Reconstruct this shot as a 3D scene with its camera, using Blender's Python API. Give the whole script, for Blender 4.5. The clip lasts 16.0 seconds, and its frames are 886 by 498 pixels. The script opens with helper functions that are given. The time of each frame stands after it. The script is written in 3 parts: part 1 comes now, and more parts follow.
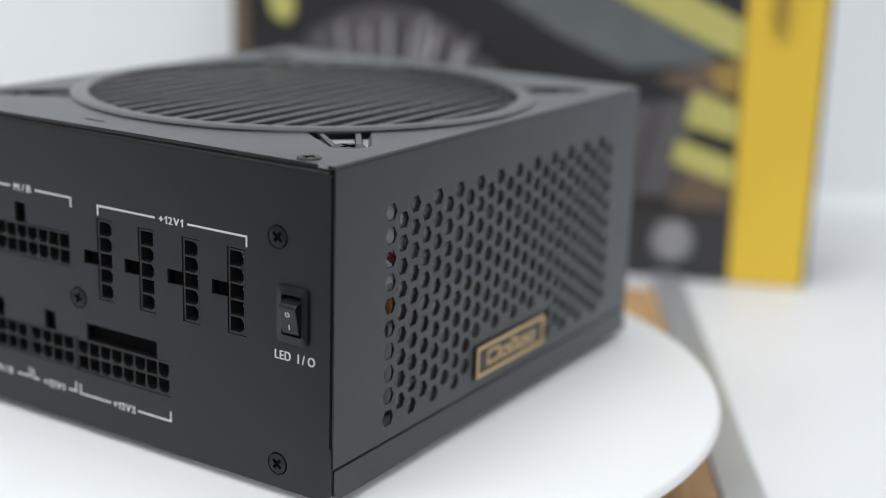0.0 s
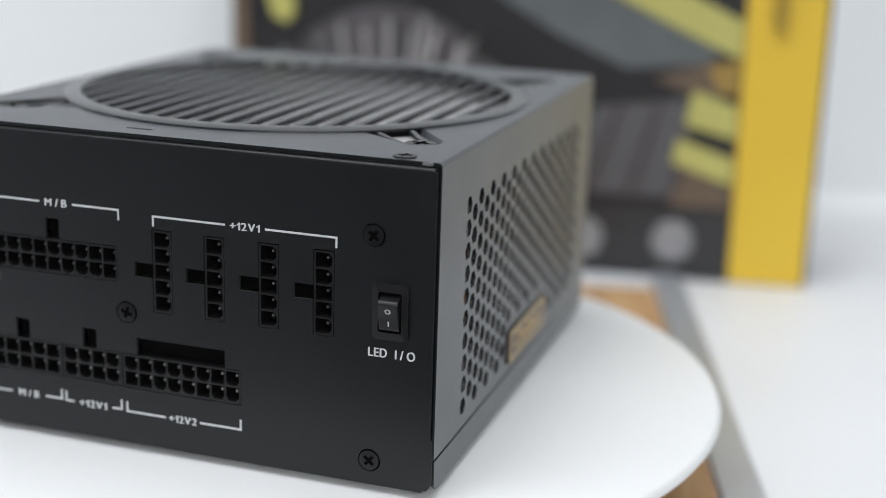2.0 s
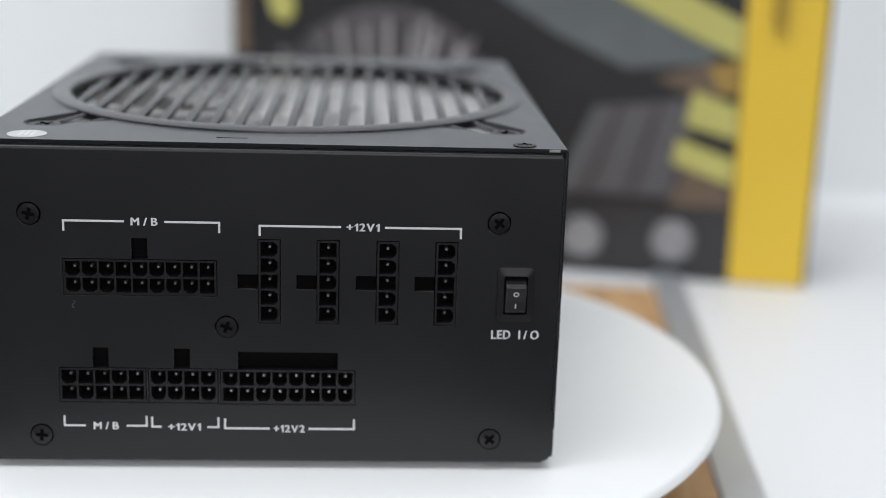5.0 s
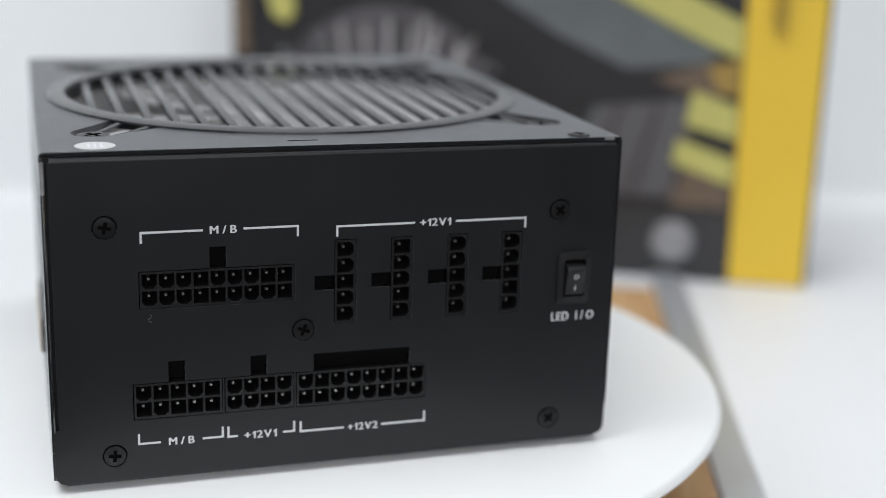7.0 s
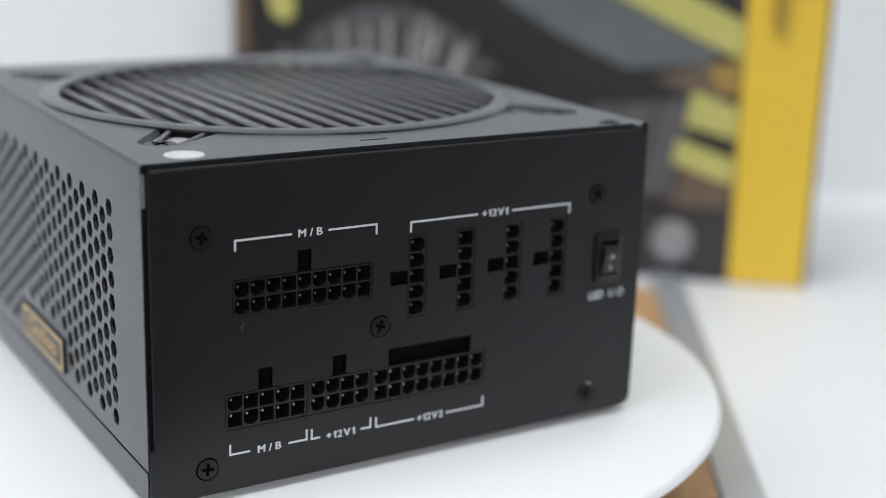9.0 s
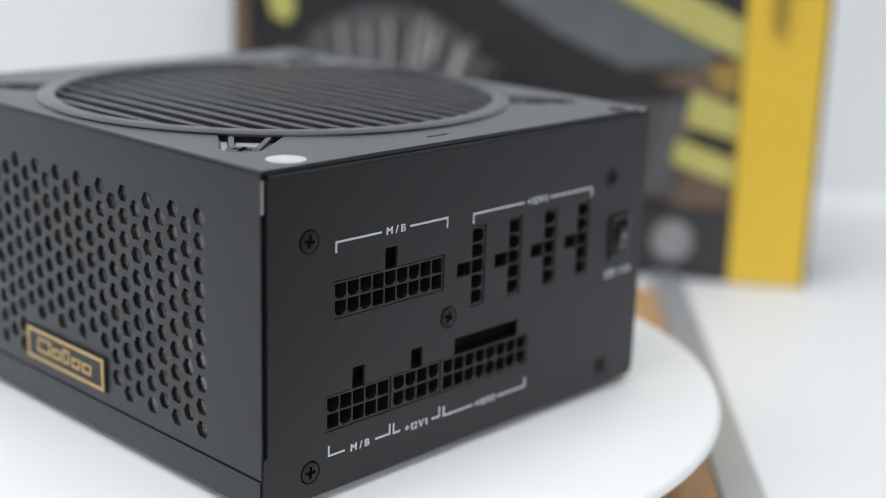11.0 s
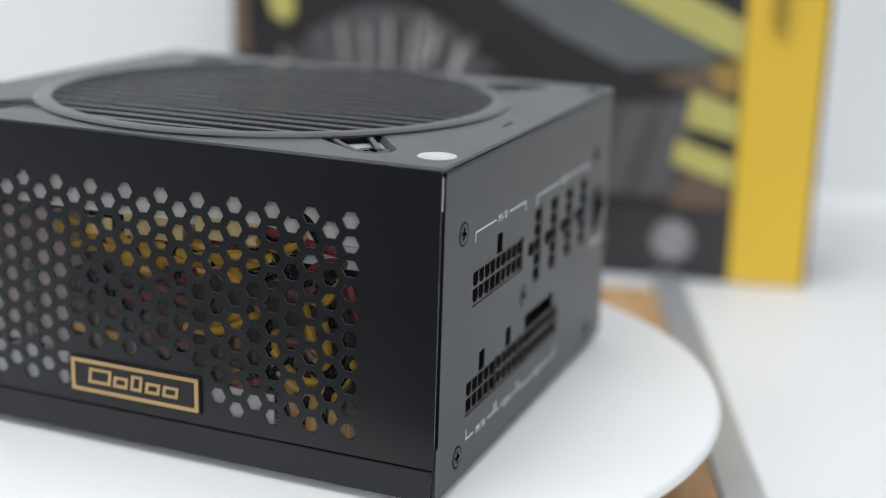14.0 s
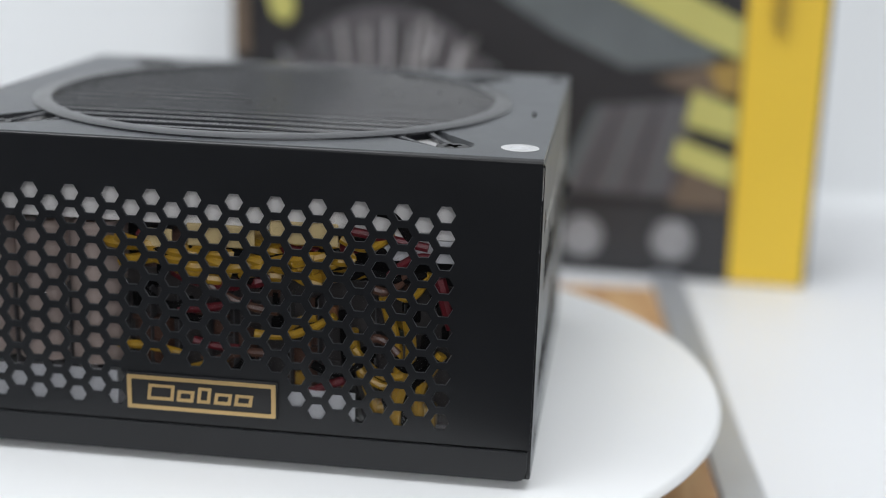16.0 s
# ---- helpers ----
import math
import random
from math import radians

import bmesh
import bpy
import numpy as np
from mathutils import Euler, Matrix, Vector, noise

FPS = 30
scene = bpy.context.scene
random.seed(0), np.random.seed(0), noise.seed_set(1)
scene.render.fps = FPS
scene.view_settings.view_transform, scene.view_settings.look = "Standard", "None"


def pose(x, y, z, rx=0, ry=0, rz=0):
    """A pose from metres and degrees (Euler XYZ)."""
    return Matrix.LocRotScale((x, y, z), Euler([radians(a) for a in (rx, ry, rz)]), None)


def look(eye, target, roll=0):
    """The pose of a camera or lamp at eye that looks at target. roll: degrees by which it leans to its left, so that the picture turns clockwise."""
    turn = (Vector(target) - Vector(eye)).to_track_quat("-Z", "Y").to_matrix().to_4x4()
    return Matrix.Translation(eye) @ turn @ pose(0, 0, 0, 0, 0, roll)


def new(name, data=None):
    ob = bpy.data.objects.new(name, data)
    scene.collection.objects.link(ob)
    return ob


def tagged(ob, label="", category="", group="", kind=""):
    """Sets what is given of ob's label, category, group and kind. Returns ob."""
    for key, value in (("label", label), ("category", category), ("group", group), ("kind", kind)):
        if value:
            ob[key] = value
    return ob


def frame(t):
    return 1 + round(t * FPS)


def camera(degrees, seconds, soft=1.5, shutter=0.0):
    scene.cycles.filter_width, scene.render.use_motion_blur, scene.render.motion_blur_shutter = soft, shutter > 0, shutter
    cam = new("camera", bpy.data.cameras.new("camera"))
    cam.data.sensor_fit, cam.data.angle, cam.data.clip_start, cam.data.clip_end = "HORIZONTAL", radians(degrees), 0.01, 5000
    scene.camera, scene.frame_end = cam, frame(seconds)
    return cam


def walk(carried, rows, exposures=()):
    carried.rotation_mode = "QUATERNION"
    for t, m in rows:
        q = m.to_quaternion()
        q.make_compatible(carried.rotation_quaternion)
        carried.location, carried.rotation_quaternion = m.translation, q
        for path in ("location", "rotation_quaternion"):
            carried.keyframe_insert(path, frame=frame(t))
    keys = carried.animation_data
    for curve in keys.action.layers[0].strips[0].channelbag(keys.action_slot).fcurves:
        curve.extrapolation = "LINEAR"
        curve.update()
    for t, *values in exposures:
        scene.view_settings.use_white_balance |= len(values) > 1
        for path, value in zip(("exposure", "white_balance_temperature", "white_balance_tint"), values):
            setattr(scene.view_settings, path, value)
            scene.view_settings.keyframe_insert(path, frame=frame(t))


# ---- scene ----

# ---------- camera: stands still before the turntable ----------
cam = camera(36.31, 16.0, soft=0.8)
PAN, TILT, ROLL = radians(6.14), radians(-15.31), 1.79
EYE = Vector((0.0, -0.4151, 0.1517))
AIM = EYE + Vector((math.sin(PAN) * math.cos(TILT), math.cos(PAN) * math.cos(TILT), math.sin(TILT)))
CAM_POSE = look(EYE, AIM, ROLL)
walk(cam, [(0.0, CAM_POSE), (16.0, CAM_POSE)])
cam.data.dof.use_dof = True
cam.data.dof.focus_distance = 0.341
cam.data.dof.aperture_fstop = 5.4

# ---------- light: a white photo table under large soft lamps ----------
scene.view_settings.exposure = 0.0
world = bpy.data.worlds.new("studio_air")
scene.world = world
world.use_nodes = True
world.node_tree.nodes["Background"].inputs[0].default_value = (0.80, 0.90, 1.0, 1)
world.node_tree.nodes["Background"].inputs[1].default_value = 0.05


def softbox(name, eye, target, sx, sy, power, colour):
    lamp = bpy.data.lights.new(name, "AREA")
    lamp.shape, lamp.size, lamp.size_y = "RECTANGLE", sx, sy
    lamp.energy, lamp.color = power, colour
    ob = new(name, lamp)
    ob.matrix_world = look(eye, target)
    return ob


softbox("overhead_softbox", (0.36, 0.02, 1.45), (0.33, 0.06, 0.0), 3.3, 1.2, 25.0, (0.950, 0.970, 1.0))
# the backdrop lamp is an unseen fill, added only to brighten the wall
softbox("backdrop_fill_lamp", (-0.55, -0.35, 1.20), (-0.10, 0.44, 0.25), 0.7, 0.5, 6.0, (0.935, 0.962, 1.0))
softbox("front_softbox", (0.06, -1.40, 0.52), (0.0, 0.0, 0.05), 1.1, 0.6, 9.0, (0.960, 0.975, 1.0))


# ---------- materials ----------
def mat(name, colour, rough=0.5, metal=0.0, var=0.12, scale=60.0, bump=0.05, bump_scale=900.0, spec=0.5, coat=0.0):
    """A surface with a broad mottle, a fine grain in its roughness and a fine relief."""
    m = bpy.data.materials.new(name)
    m.use_nodes = True
    nt = m.node_tree
    b = nt.nodes["Principled BSDF"]
    tc = nt.nodes.new("ShaderNodeTexCoord")
    n1 = nt.nodes.new("ShaderNodeTexNoise")
    n1.inputs["Scale"].default_value, n1.inputs["Detail"].default_value = scale, 5
    n2 = nt.nodes.new("ShaderNodeTexNoise")
    n2.inputs["Scale"].default_value, n2.inputs["Detail"].default_value = bump_scale, 3
    nt.links.new(tc.outputs["Object"], n1.inputs["Vector"])
    nt.links.new(tc.outputs["Object"], n2.inputs["Vector"])
    ramp = nt.nodes.new("ShaderNodeMix")
    ramp.data_type = "RGBA"
    lo = [c * (1 - var) for c in colour]
    hi = [min(1.0, c * (1 + var)) for c in colour]
    ramp.inputs["A"].default_value, ramp.inputs["B"].default_value = (*lo, 1), (*hi, 1)
    nt.links.new(n1.outputs["Fac"], ramp.inputs["Factor"])
    nt.links.new(ramp.outputs["Result"], b.inputs["Base Color"])
    mr = nt.nodes.new("ShaderNodeMapRange")
    mr.inputs["To Min"].default_value, mr.inputs["To Max"].default_value = max(0.02, rough - 0.09), min(1.0, rough + 0.09)
    both = nt.nodes.new("ShaderNodeMix")
    both.inputs["Factor"].default_value = 0.5
    nt.links.new(n2.outputs["Fac"], both.inputs["A"])
    nt.links.new(n1.outputs["Fac"], both.inputs["B"])
    nt.links.new(both.outputs["Result"], mr.inputs["Value"])
    nt.links.new(mr.outputs["Result"], b.inputs["Roughness"])
    b.inputs["Metallic"].default_value = metal
    b.inputs["Specular IOR Level"].default_value = spec
    b.inputs["Coat Weight"].default_value = coat
    if bump:
        bp = nt.nodes.new("ShaderNodeBump")
        bp.inputs["Strength"].default_value, bp.inputs["Distance"].default_value = bump, 0.0004
        nt.links.new(n2.outputs["Fac"], bp.inputs["Height"])
        nt.links.new(bp.outputs["Normal"], b.inputs["Normal"])
    return m


def powdery(m, weight):
    """Adds the soft sheen that a fine powder coat shows at a slant."""
    b = m.node_tree.nodes["Principled BSDF"]
    b.inputs["Sheen Weight"].default_value, b.inputs["Sheen Roughness"].default_value = weight, 0.5
    b.inputs["Sheen Tint"].default_value = (0.86, 0.93, 1.0, 1)


def wood_mat(name):
    m = mat(name, (0.50, 0.30, 0.14), 0.55, scale=10, bump=0.15, bump_scale=300)
    nt = m.node_tree
    b = nt.nodes["Principled BSDF"]
    tc = nt.nodes.new("ShaderNodeTexCoord")
    mp = nt.nodes.new("ShaderNodeMapping")
    mp.inputs["Scale"].default_value = (90, 6, 30)
    n = nt.nodes.new("ShaderNodeTexNoise")
    n.inputs["Scale"].default_value, n.inputs["Detail"].default_value, n.inputs["Distortion"].default_value = 1.0, 6, 0.6
    cr = nt.nodes.new("ShaderNodeValToRGB")
    cr.color_ramp.elements[0].position, cr.color_ramp.elements[0].color = 0.30, (0.36, 0.19, 0.08, 1)
    cr.color_ramp.elements[1].position, cr.color_ramp.elements[1].color = 0.70, (0.60, 0.39, 0.20, 1)
    nt.links.new(tc.outputs["Object"], mp.inputs["Vector"])
    nt.links.new(mp.outputs["Vector"], n.inputs["Vector"])
    nt.links.new(n.outputs["Fac"], cr.inputs["Fac"])
    nt.links.new(cr.outputs["Color"], b.inputs["Base Color"])
    return m


M_SWEEP = mat("white_backdrop_paper", (0.80, 0.82, 0.83), 0.75, var=0.02, scale=4, bump=0.03, bump_scale=500, spec=0.3)
M_TABLE = mat("white_laminate", (0.76, 0.77, 0.78), 0.45, var=0.02, scale=8, bump=0.02, bump_scale=700, spec=0.4)
M_DISC = mat("white_disc_plastic", (0.82, 0.83, 0.83), 0.42, var=0.02, scale=25, bump=0.02, bump_scale=800, spec=0.4)
M_WOOD = wood_mat("bamboo_board")
M_STRIP = mat("brushed_aluminium_strip", (0.50, 0.52, 0.55), 0.42, metal=0.6, var=0.08, scale=40, bump=0.08, bump_scale=500)
M_ROOM = mat("dark_studio_wall", (0.028, 0.028, 0.031), 0.9, var=0.1, scale=2, bump=0.0)
M_RWHITE = mat("white_studio_wall", (0.70, 0.71, 0.72), 0.9, var=0.04, scale=2, bump=0.0)
M_PAINT = mat("black_powder_coat", (0.0030, 0.0032, 0.0044), 0.32, var=0.25, scale=70, bump=0.06, bump_scale=2600, spec=0.46)
M_PANEL = mat("black_satin_paint", (0.0036, 0.0038, 0.0050), 0.42, var=0.3, scale=50, bump=0.045, bump_scale=2200, spec=0.46)
powdery(M_PAINT, 0.2)
powdery(M_PANEL, 0.13)
M_NYLON = mat("black_nylon", (0.0085, 0.0085, 0.0092), 0.38, var=0.2, scale=300, bump=0.04)
# near black: real black plastic parts, and shade put into openings as colour
M_DARK = mat("black_plastic_and_shade", (0.0025, 0.0022, 0.0025), 0.8, var=0.2, bump=0.0, spec=0.1)
M_SCREW = mat("black_oxide_screw", (0.028, 0.028, 0.029), 0.36, metal=0.7, var=0.2, scale=400, bump=0.05)
M_PIN = mat("tin_pin", (0.80, 0.79, 0.76), 0.35, metal=1.0, var=0.1, scale=500, bump=0.0)
M_INK = mat("white_screen_print", (0.66, 0.67, 0.68), 0.6, var=0.12, scale=700, bump=0.03)
M_GOLD = mat("gold_foil", (0.62, 0.43, 0.20), 0.34, metal=0.75, var=0.10, scale=200, bump=0.04)
M_BADGE = mat("black_badge_plate", (0.012, 0.012, 0.013), 0.3, var=0.15, bump=0.03)
M_GRILLE = mat("black_grille_plastic", (0.024, 0.025, 0.028), 0.22, var=0.2, scale=90, bump=0.05, bump_scale=1800, spec=0.85)
M_FAN = mat("frosted_fan_plastic", (0.84, 0.82, 0.81), 0.20, var=0.25, scale=90, bump=0.03)


M_FROST = mat("frosted_frame_plastic", (0.80, 0.785, 0.77), 0.4, var=0.22, scale=45, bump=0.03)


def clear_smoky(m, share):
    """Lets part of the light through, as thin smoky plastic does."""
    nt = m.node_tree
    tr = nt.nodes.new("ShaderNodeBsdfTranslucent")
    tr.inputs["Color"].default_value = (0.80, 0.80, 0.81, 1)
    mix = nt.nodes.new("ShaderNodeMixShader")
    mix.inputs[0].default_value = share
    nt.links.new(nt.nodes["Principled BSDF"].outputs[0], mix.inputs[1])
    nt.links.new(tr.outputs[0], mix.inputs[2])
    nt.links.new(mix.outputs[0], nt.nodes["Material Output"].inputs["Surface"])


clear_smoky(M_FAN, 0.45)
M_AMBER = mat("dull_amber_ink", (0.34, 0.22, 0.05), 0.45, var=0.3, scale=60, bump=0.0)


def film_mat(name):
    """Clear plastic film: see-through from the front, glossy at a slant."""
    m = bpy.data.materials.new(name)
    m.use_nodes = True
    nt = m.node_tree
    nt.nodes.remove(nt.nodes["Principled BSDF"])
    clear = nt.nodes.new("ShaderNodeBsdfTransparent")
    clear.inputs["Color"].default_value = (0.97, 0.97, 0.98, 1)
    gloss = nt.nodes.new("ShaderNodeBsdfGlossy")
    gloss.inputs["Roughness"].default_value = 0.22
    fres = nt.nodes.new("ShaderNodeFresnel")
    fres.inputs["IOR"].default_value = 1.39
    noise = nt.nodes.new("ShaderNodeTexNoise")
    noise.inputs["Scale"].default_value = 60.0
    relief = nt.nodes.new("ShaderNodeBump")
    relief.inputs["Strength"].default_value, relief.inputs["Distance"].default_value = 0.25, 0.002
    tc = nt.nodes.new("ShaderNodeTexCoord")
    nt.links.new(tc.outputs["Object"], noise.inputs["Vector"])
    nt.links.new(noise.outputs["Fac"], relief.inputs["Height"])
    nt.links.new(relief.outputs["Normal"], gloss.inputs["Normal"])
    mix = nt.nodes.new("ShaderNodeMixShader")
    nt.links.new(fres.outputs[0], mix.inputs[0])
    nt.links.new(clear.outputs[0], mix.inputs[1])
    nt.links.new(gloss.outputs[0], mix.inputs[2])
    nt.links.new(mix.outputs[0], nt.nodes["Material Output"].inputs["Surface"])
    return m


M_FILM = film_mat("clear_insulating_film")
M_STICKER = mat("silver_white_sticker", (0.54, 0.54, 0.54), 0.45, var=0.18, scale=400, bump=0.06, bump_scale=1200)
M_BARE = mat("bare_steel_edge", (0.55, 0.54, 0.53), 0.35, metal=0.9, var=0.3, scale=600, bump=0.1)
M_ALU = mat("aluminium_heatsink", (0.62, 0.63, 0.65), 0.45, metal=0.1, var=0.25, scale=120, bump=0.05)
M_TAPE = mat("yellow_transformer_tape", (0.40, 0.235, 0.02), 0.35, var=0.45, scale=110, bump=0.04)
M_COIL = mat("copper_coil", (0.50, 0.24, 0.12), 0.4, metal=0.5, var=0.25, scale=300, bump=0.08)
M_FORMER = mat("pinkish_brown_laminate", (0.36, 0.29, 0.26), 0.5, var=0.4, scale=70, bump=0.03)
M_CREAM = mat("cream_insulating_tape", (0.60, 0.47, 0.24), 0.4, var=0.35, scale=90, bump=0.03)
M_RED = mat("red_wire_jacket", (0.12, 0.010, 0.016), 0.4, var=0.1, bump=0.0)
M_SHIELD = mat("dull_grey_shield", (0.07, 0.064, 0.064), 0.45, metal=0.2, var=0.3, scale=120, bump=0.05)
M_ADDED_FIN = mat("added_grey_fin", (0.08, 0.08, 0.085), 0.45, metal=0.1, var=0.1, scale=120, bump=0.05)
M_ANOD = mat("black_anodised_heatsink", (0.03, 0.03, 0.032), 0.4, metal=0.5, var=0.2, scale=200, bump=0.05)
M_CAP = mat("brown_capacitor_sleeve", (0.10, 0.05, 0.035), 0.35, var=0.15, bump=0.0)
M_PCB = mat("dark_circuit_board", (0.03, 0.035, 0.02), 0.5, var=0.2, scale=200, bump=0.03)
M_MYLAR = mat("pale_insulating_sheet", (0.50, 0.51, 0.53), 0.35, var=0.05, bump=0.0)
M_BOXBLACK = mat("black_printed_card", (0.02, 0.019, 0.021), 0.50, var=0.3, scale=30, bump=0.03, spec=0.4)
M_BOXYEL = mat("yellow_printed_card", (0.76, 0.51, 0.038), 0.45, var=0.05, scale=20, bump=0.03)
M_BOXYEL2 = mat("dark_yellow_ink", (0.42, 0.28, 0.04), 0.45, var=0.08, scale=40, bump=0.0)
M_LIME = mat("yellow_green_ink", (0.50, 0.47, 0.14), 0.45, var=0.10, scale=40, bump=0.0)
M_SLATE = mat("slate_grey_ink", (0.115, 0.13, 0.135), 0.5, var=0.25, scale=40, bump=0.0)
M_MAUVE = mat("dark_mauve_grey_ink", (0.095, 0.088, 0.095), 0.5, var=0.2, scale=30, bump=0.0)
M_BROWN = mat("dark_brown_ink", (0.13, 0.092, 0.062), 0.5, var=0.3, scale=30, bump=0.0)
M_CHAR = mat("charcoal_ink", (0.03, 0.03, 0.033), 0.5, var=0.2, scale=30, bump=0.0)
M_ICON = mat("pale_grey_ink", (0.27, 0.27, 0.28), 0.5, var=0.5, scale=130, bump=0.0)
M_PALE = mat("pale_silver_ink", (0.52, 0.51, 0.52), 0.5, var=0.35, scale=110, bump=0.0)
M_STREAK = mat("silver_grey_ink", (0.3, 0.29, 0.29), 0.5, var=0.4, scale=90, bump=0.0)
M_LEG = mat("dark_steel_leg", (0.03, 0.03, 0.03), 0.5, bump=0.0)


# ---------- mesh helpers ----------
def mesh_of(bm, name, material, smooth=False):
    me = bpy.data.meshes.new(name)
    bm.normal_update()
    bm.to_mesh(me)
    bm.free()
    me.materials.append(material)
    if smooth:
        me.shade_smooth()
        me.set_sharp_from_angle(angle=radians(40))
    return me


def part(name, bm, material, parent, label="", smooth=False):
    ob = new(name, mesh_of(bm, name, material, smooth))
    ob.parent = parent
    return tagged(ob, label)


def share(name, me, parent, m):
    ob = new(name, me)
    ob.parent = parent
    ob.matrix_basis = m
    return ob


def thing(name, label, category, m=None, group="", kind=""):
    ob = new(name)
    ob.empty_display_size = 0.02
    if m is not None:
        ob.matrix_basis = m
    return tagged(ob, label, category, group, kind)


def add_box(bm, x0, x1, y0, y1, z0, z1, bevel=0.0, seg=2):
    r = bmesh.ops.create_cube(bm, size=1.0)
    vs = r["verts"]
    for v in vs:
        v.co = ((x0 + x1) / 2 + v.co.x * (x1 - x0), (y0 + y1) / 2 + v.co.y * (y1 - y0), (z0 + z1) / 2 + v.co.z * (z1 - z0))
    if bevel:
        es = list({e for v in vs for e in v.link_edges})
        bmesh.ops.bevel(bm, geom=es, offset=bevel, segments=seg, profile=0.5, affect="EDGES")
    return bm


def box(x0, x1, y0, y1, z0, z1, bevel=0.0, seg=2):
    return add_box(bmesh.new(), x0, x1, y0, y1, z0, z1, bevel, seg)


def lathe(profile, steps=64):
    """A turned body about z from (radius, z) pairs, closed at top and bottom when they end on the axis."""
    bm = bmesh.new()
    rings = []
    for r, z in profile:
        if r < 1e-7:
            rings.append([bm.verts.new((0, 0, z))])
        else:
            rings.append([bm.verts.new((r * math.cos(2 * math.pi * k / steps), r * math.sin(2 * math.pi * k / steps), z)) for k in range(steps)])
    for a, b in zip(rings, rings[1:]):
        for k in range(steps):
            j = (k + 1) % steps
            if len(a) == 1 and len(b) > 1:
                bm.faces.new((a[0], b[k], b[j]))
            elif len(b) == 1 and len(a) > 1:
                bm.faces.new((a[k], b[0], a[j]))
            elif len(a) > 1:
                bm.faces.new((a[k], b[k], b[j], a[j]))
    bmesh.ops.recalc_face_normals(bm, faces=bm.faces)
    return bm


def plate(outer, holes, to3, depth):
    """A sheet with holes: loops of (u, v), placed by to3(u, v, w), with w from 0 to depth."""
    bm = bmesh.new()
    edges = []
    for loop in [outer] + holes:
        vs = [bm.verts.new((u, v, 0)) for u, v in loop]
        edges += [bm.edges.new((vs[k], vs[(k + 1) % len(vs)])) for k in range(len(vs))]
    bmesh.ops.triangle_fill(bm, use_beauty=True, use_dissolve=False, edges=edges)
    faces = list(bm.faces)
    r = bmesh.ops.extrude_face_region(bm, geom=faces, use_keep_orig=True)
    for v in [g for g in r["geom"] if isinstance(g, bmesh.types.BMVert)]:
        v.co.z = depth
    for v in bm.verts:
        v.co = to3(*v.co)
    bmesh.ops.recalc_face_normals(bm, faces=bm.faces)
    return bm


def rect(u0, u1, v0, v1, r=0.0, n=4):
    if not r:
        return [(u0, v0), (u1, v0), (u1, v1), (u0, v1)]
    pts = []
    for cx, cy, a0 in ((u1 - r, v0 + r, -90), (u1 - r, v1 - r, 0), (u0 + r, v1 - r, 90), (u0 + r, v0 + r, 180)):
        for k in range(n + 1):
            a = radians(a0 + 90 * k / n)
            pts.append((cx + r * math.cos(a), cy + r * math.sin(a)))
    return pts


def ngon(cx, cy, r, n, turn=0.0):
    return [(cx + r * math.cos(turn + 2 * math.pi * k / n), cy + r * math.sin(turn + 2 * math.pi * k / n)) for k in range(n)]


def tube(points, radius, n=8):
    """A round bar along points."""
    bm = bmesh.new()
    rings = []
    pts = [Vector(p) for p in points]
    for k, p in enumerate(pts):
        d = (pts[min(k + 1, len(pts) - 1)] - pts[max(k - 1, 0)]).normalized()
        up = Vector((0, 0, 1)) if abs(d.z) < 0.9 else Vector((1, 0, 0))
        a = d.cross(up).normalized()
        b = d.cross(a)
        rings.append([bm.verts.new(p + (a * math.cos(2 * math.pi * i / n) + b * math.sin(2 * math.pi * i / n)) * radius) for i in range(n)])
    for a, b in zip(rings, rings[1:]):
        for i in range(n):
            bm.faces.new((a[i], a[(i + 1) % n], b[(i + 1) % n], b[i]))
    bm.faces.new(rings[0])
    bm.faces.new(rings[-1])
    bmesh.ops.recalc_face_normals(bm, faces=bm.faces)
    return bm


# ---------- the setting ----------
TABLE_Z = -0.040


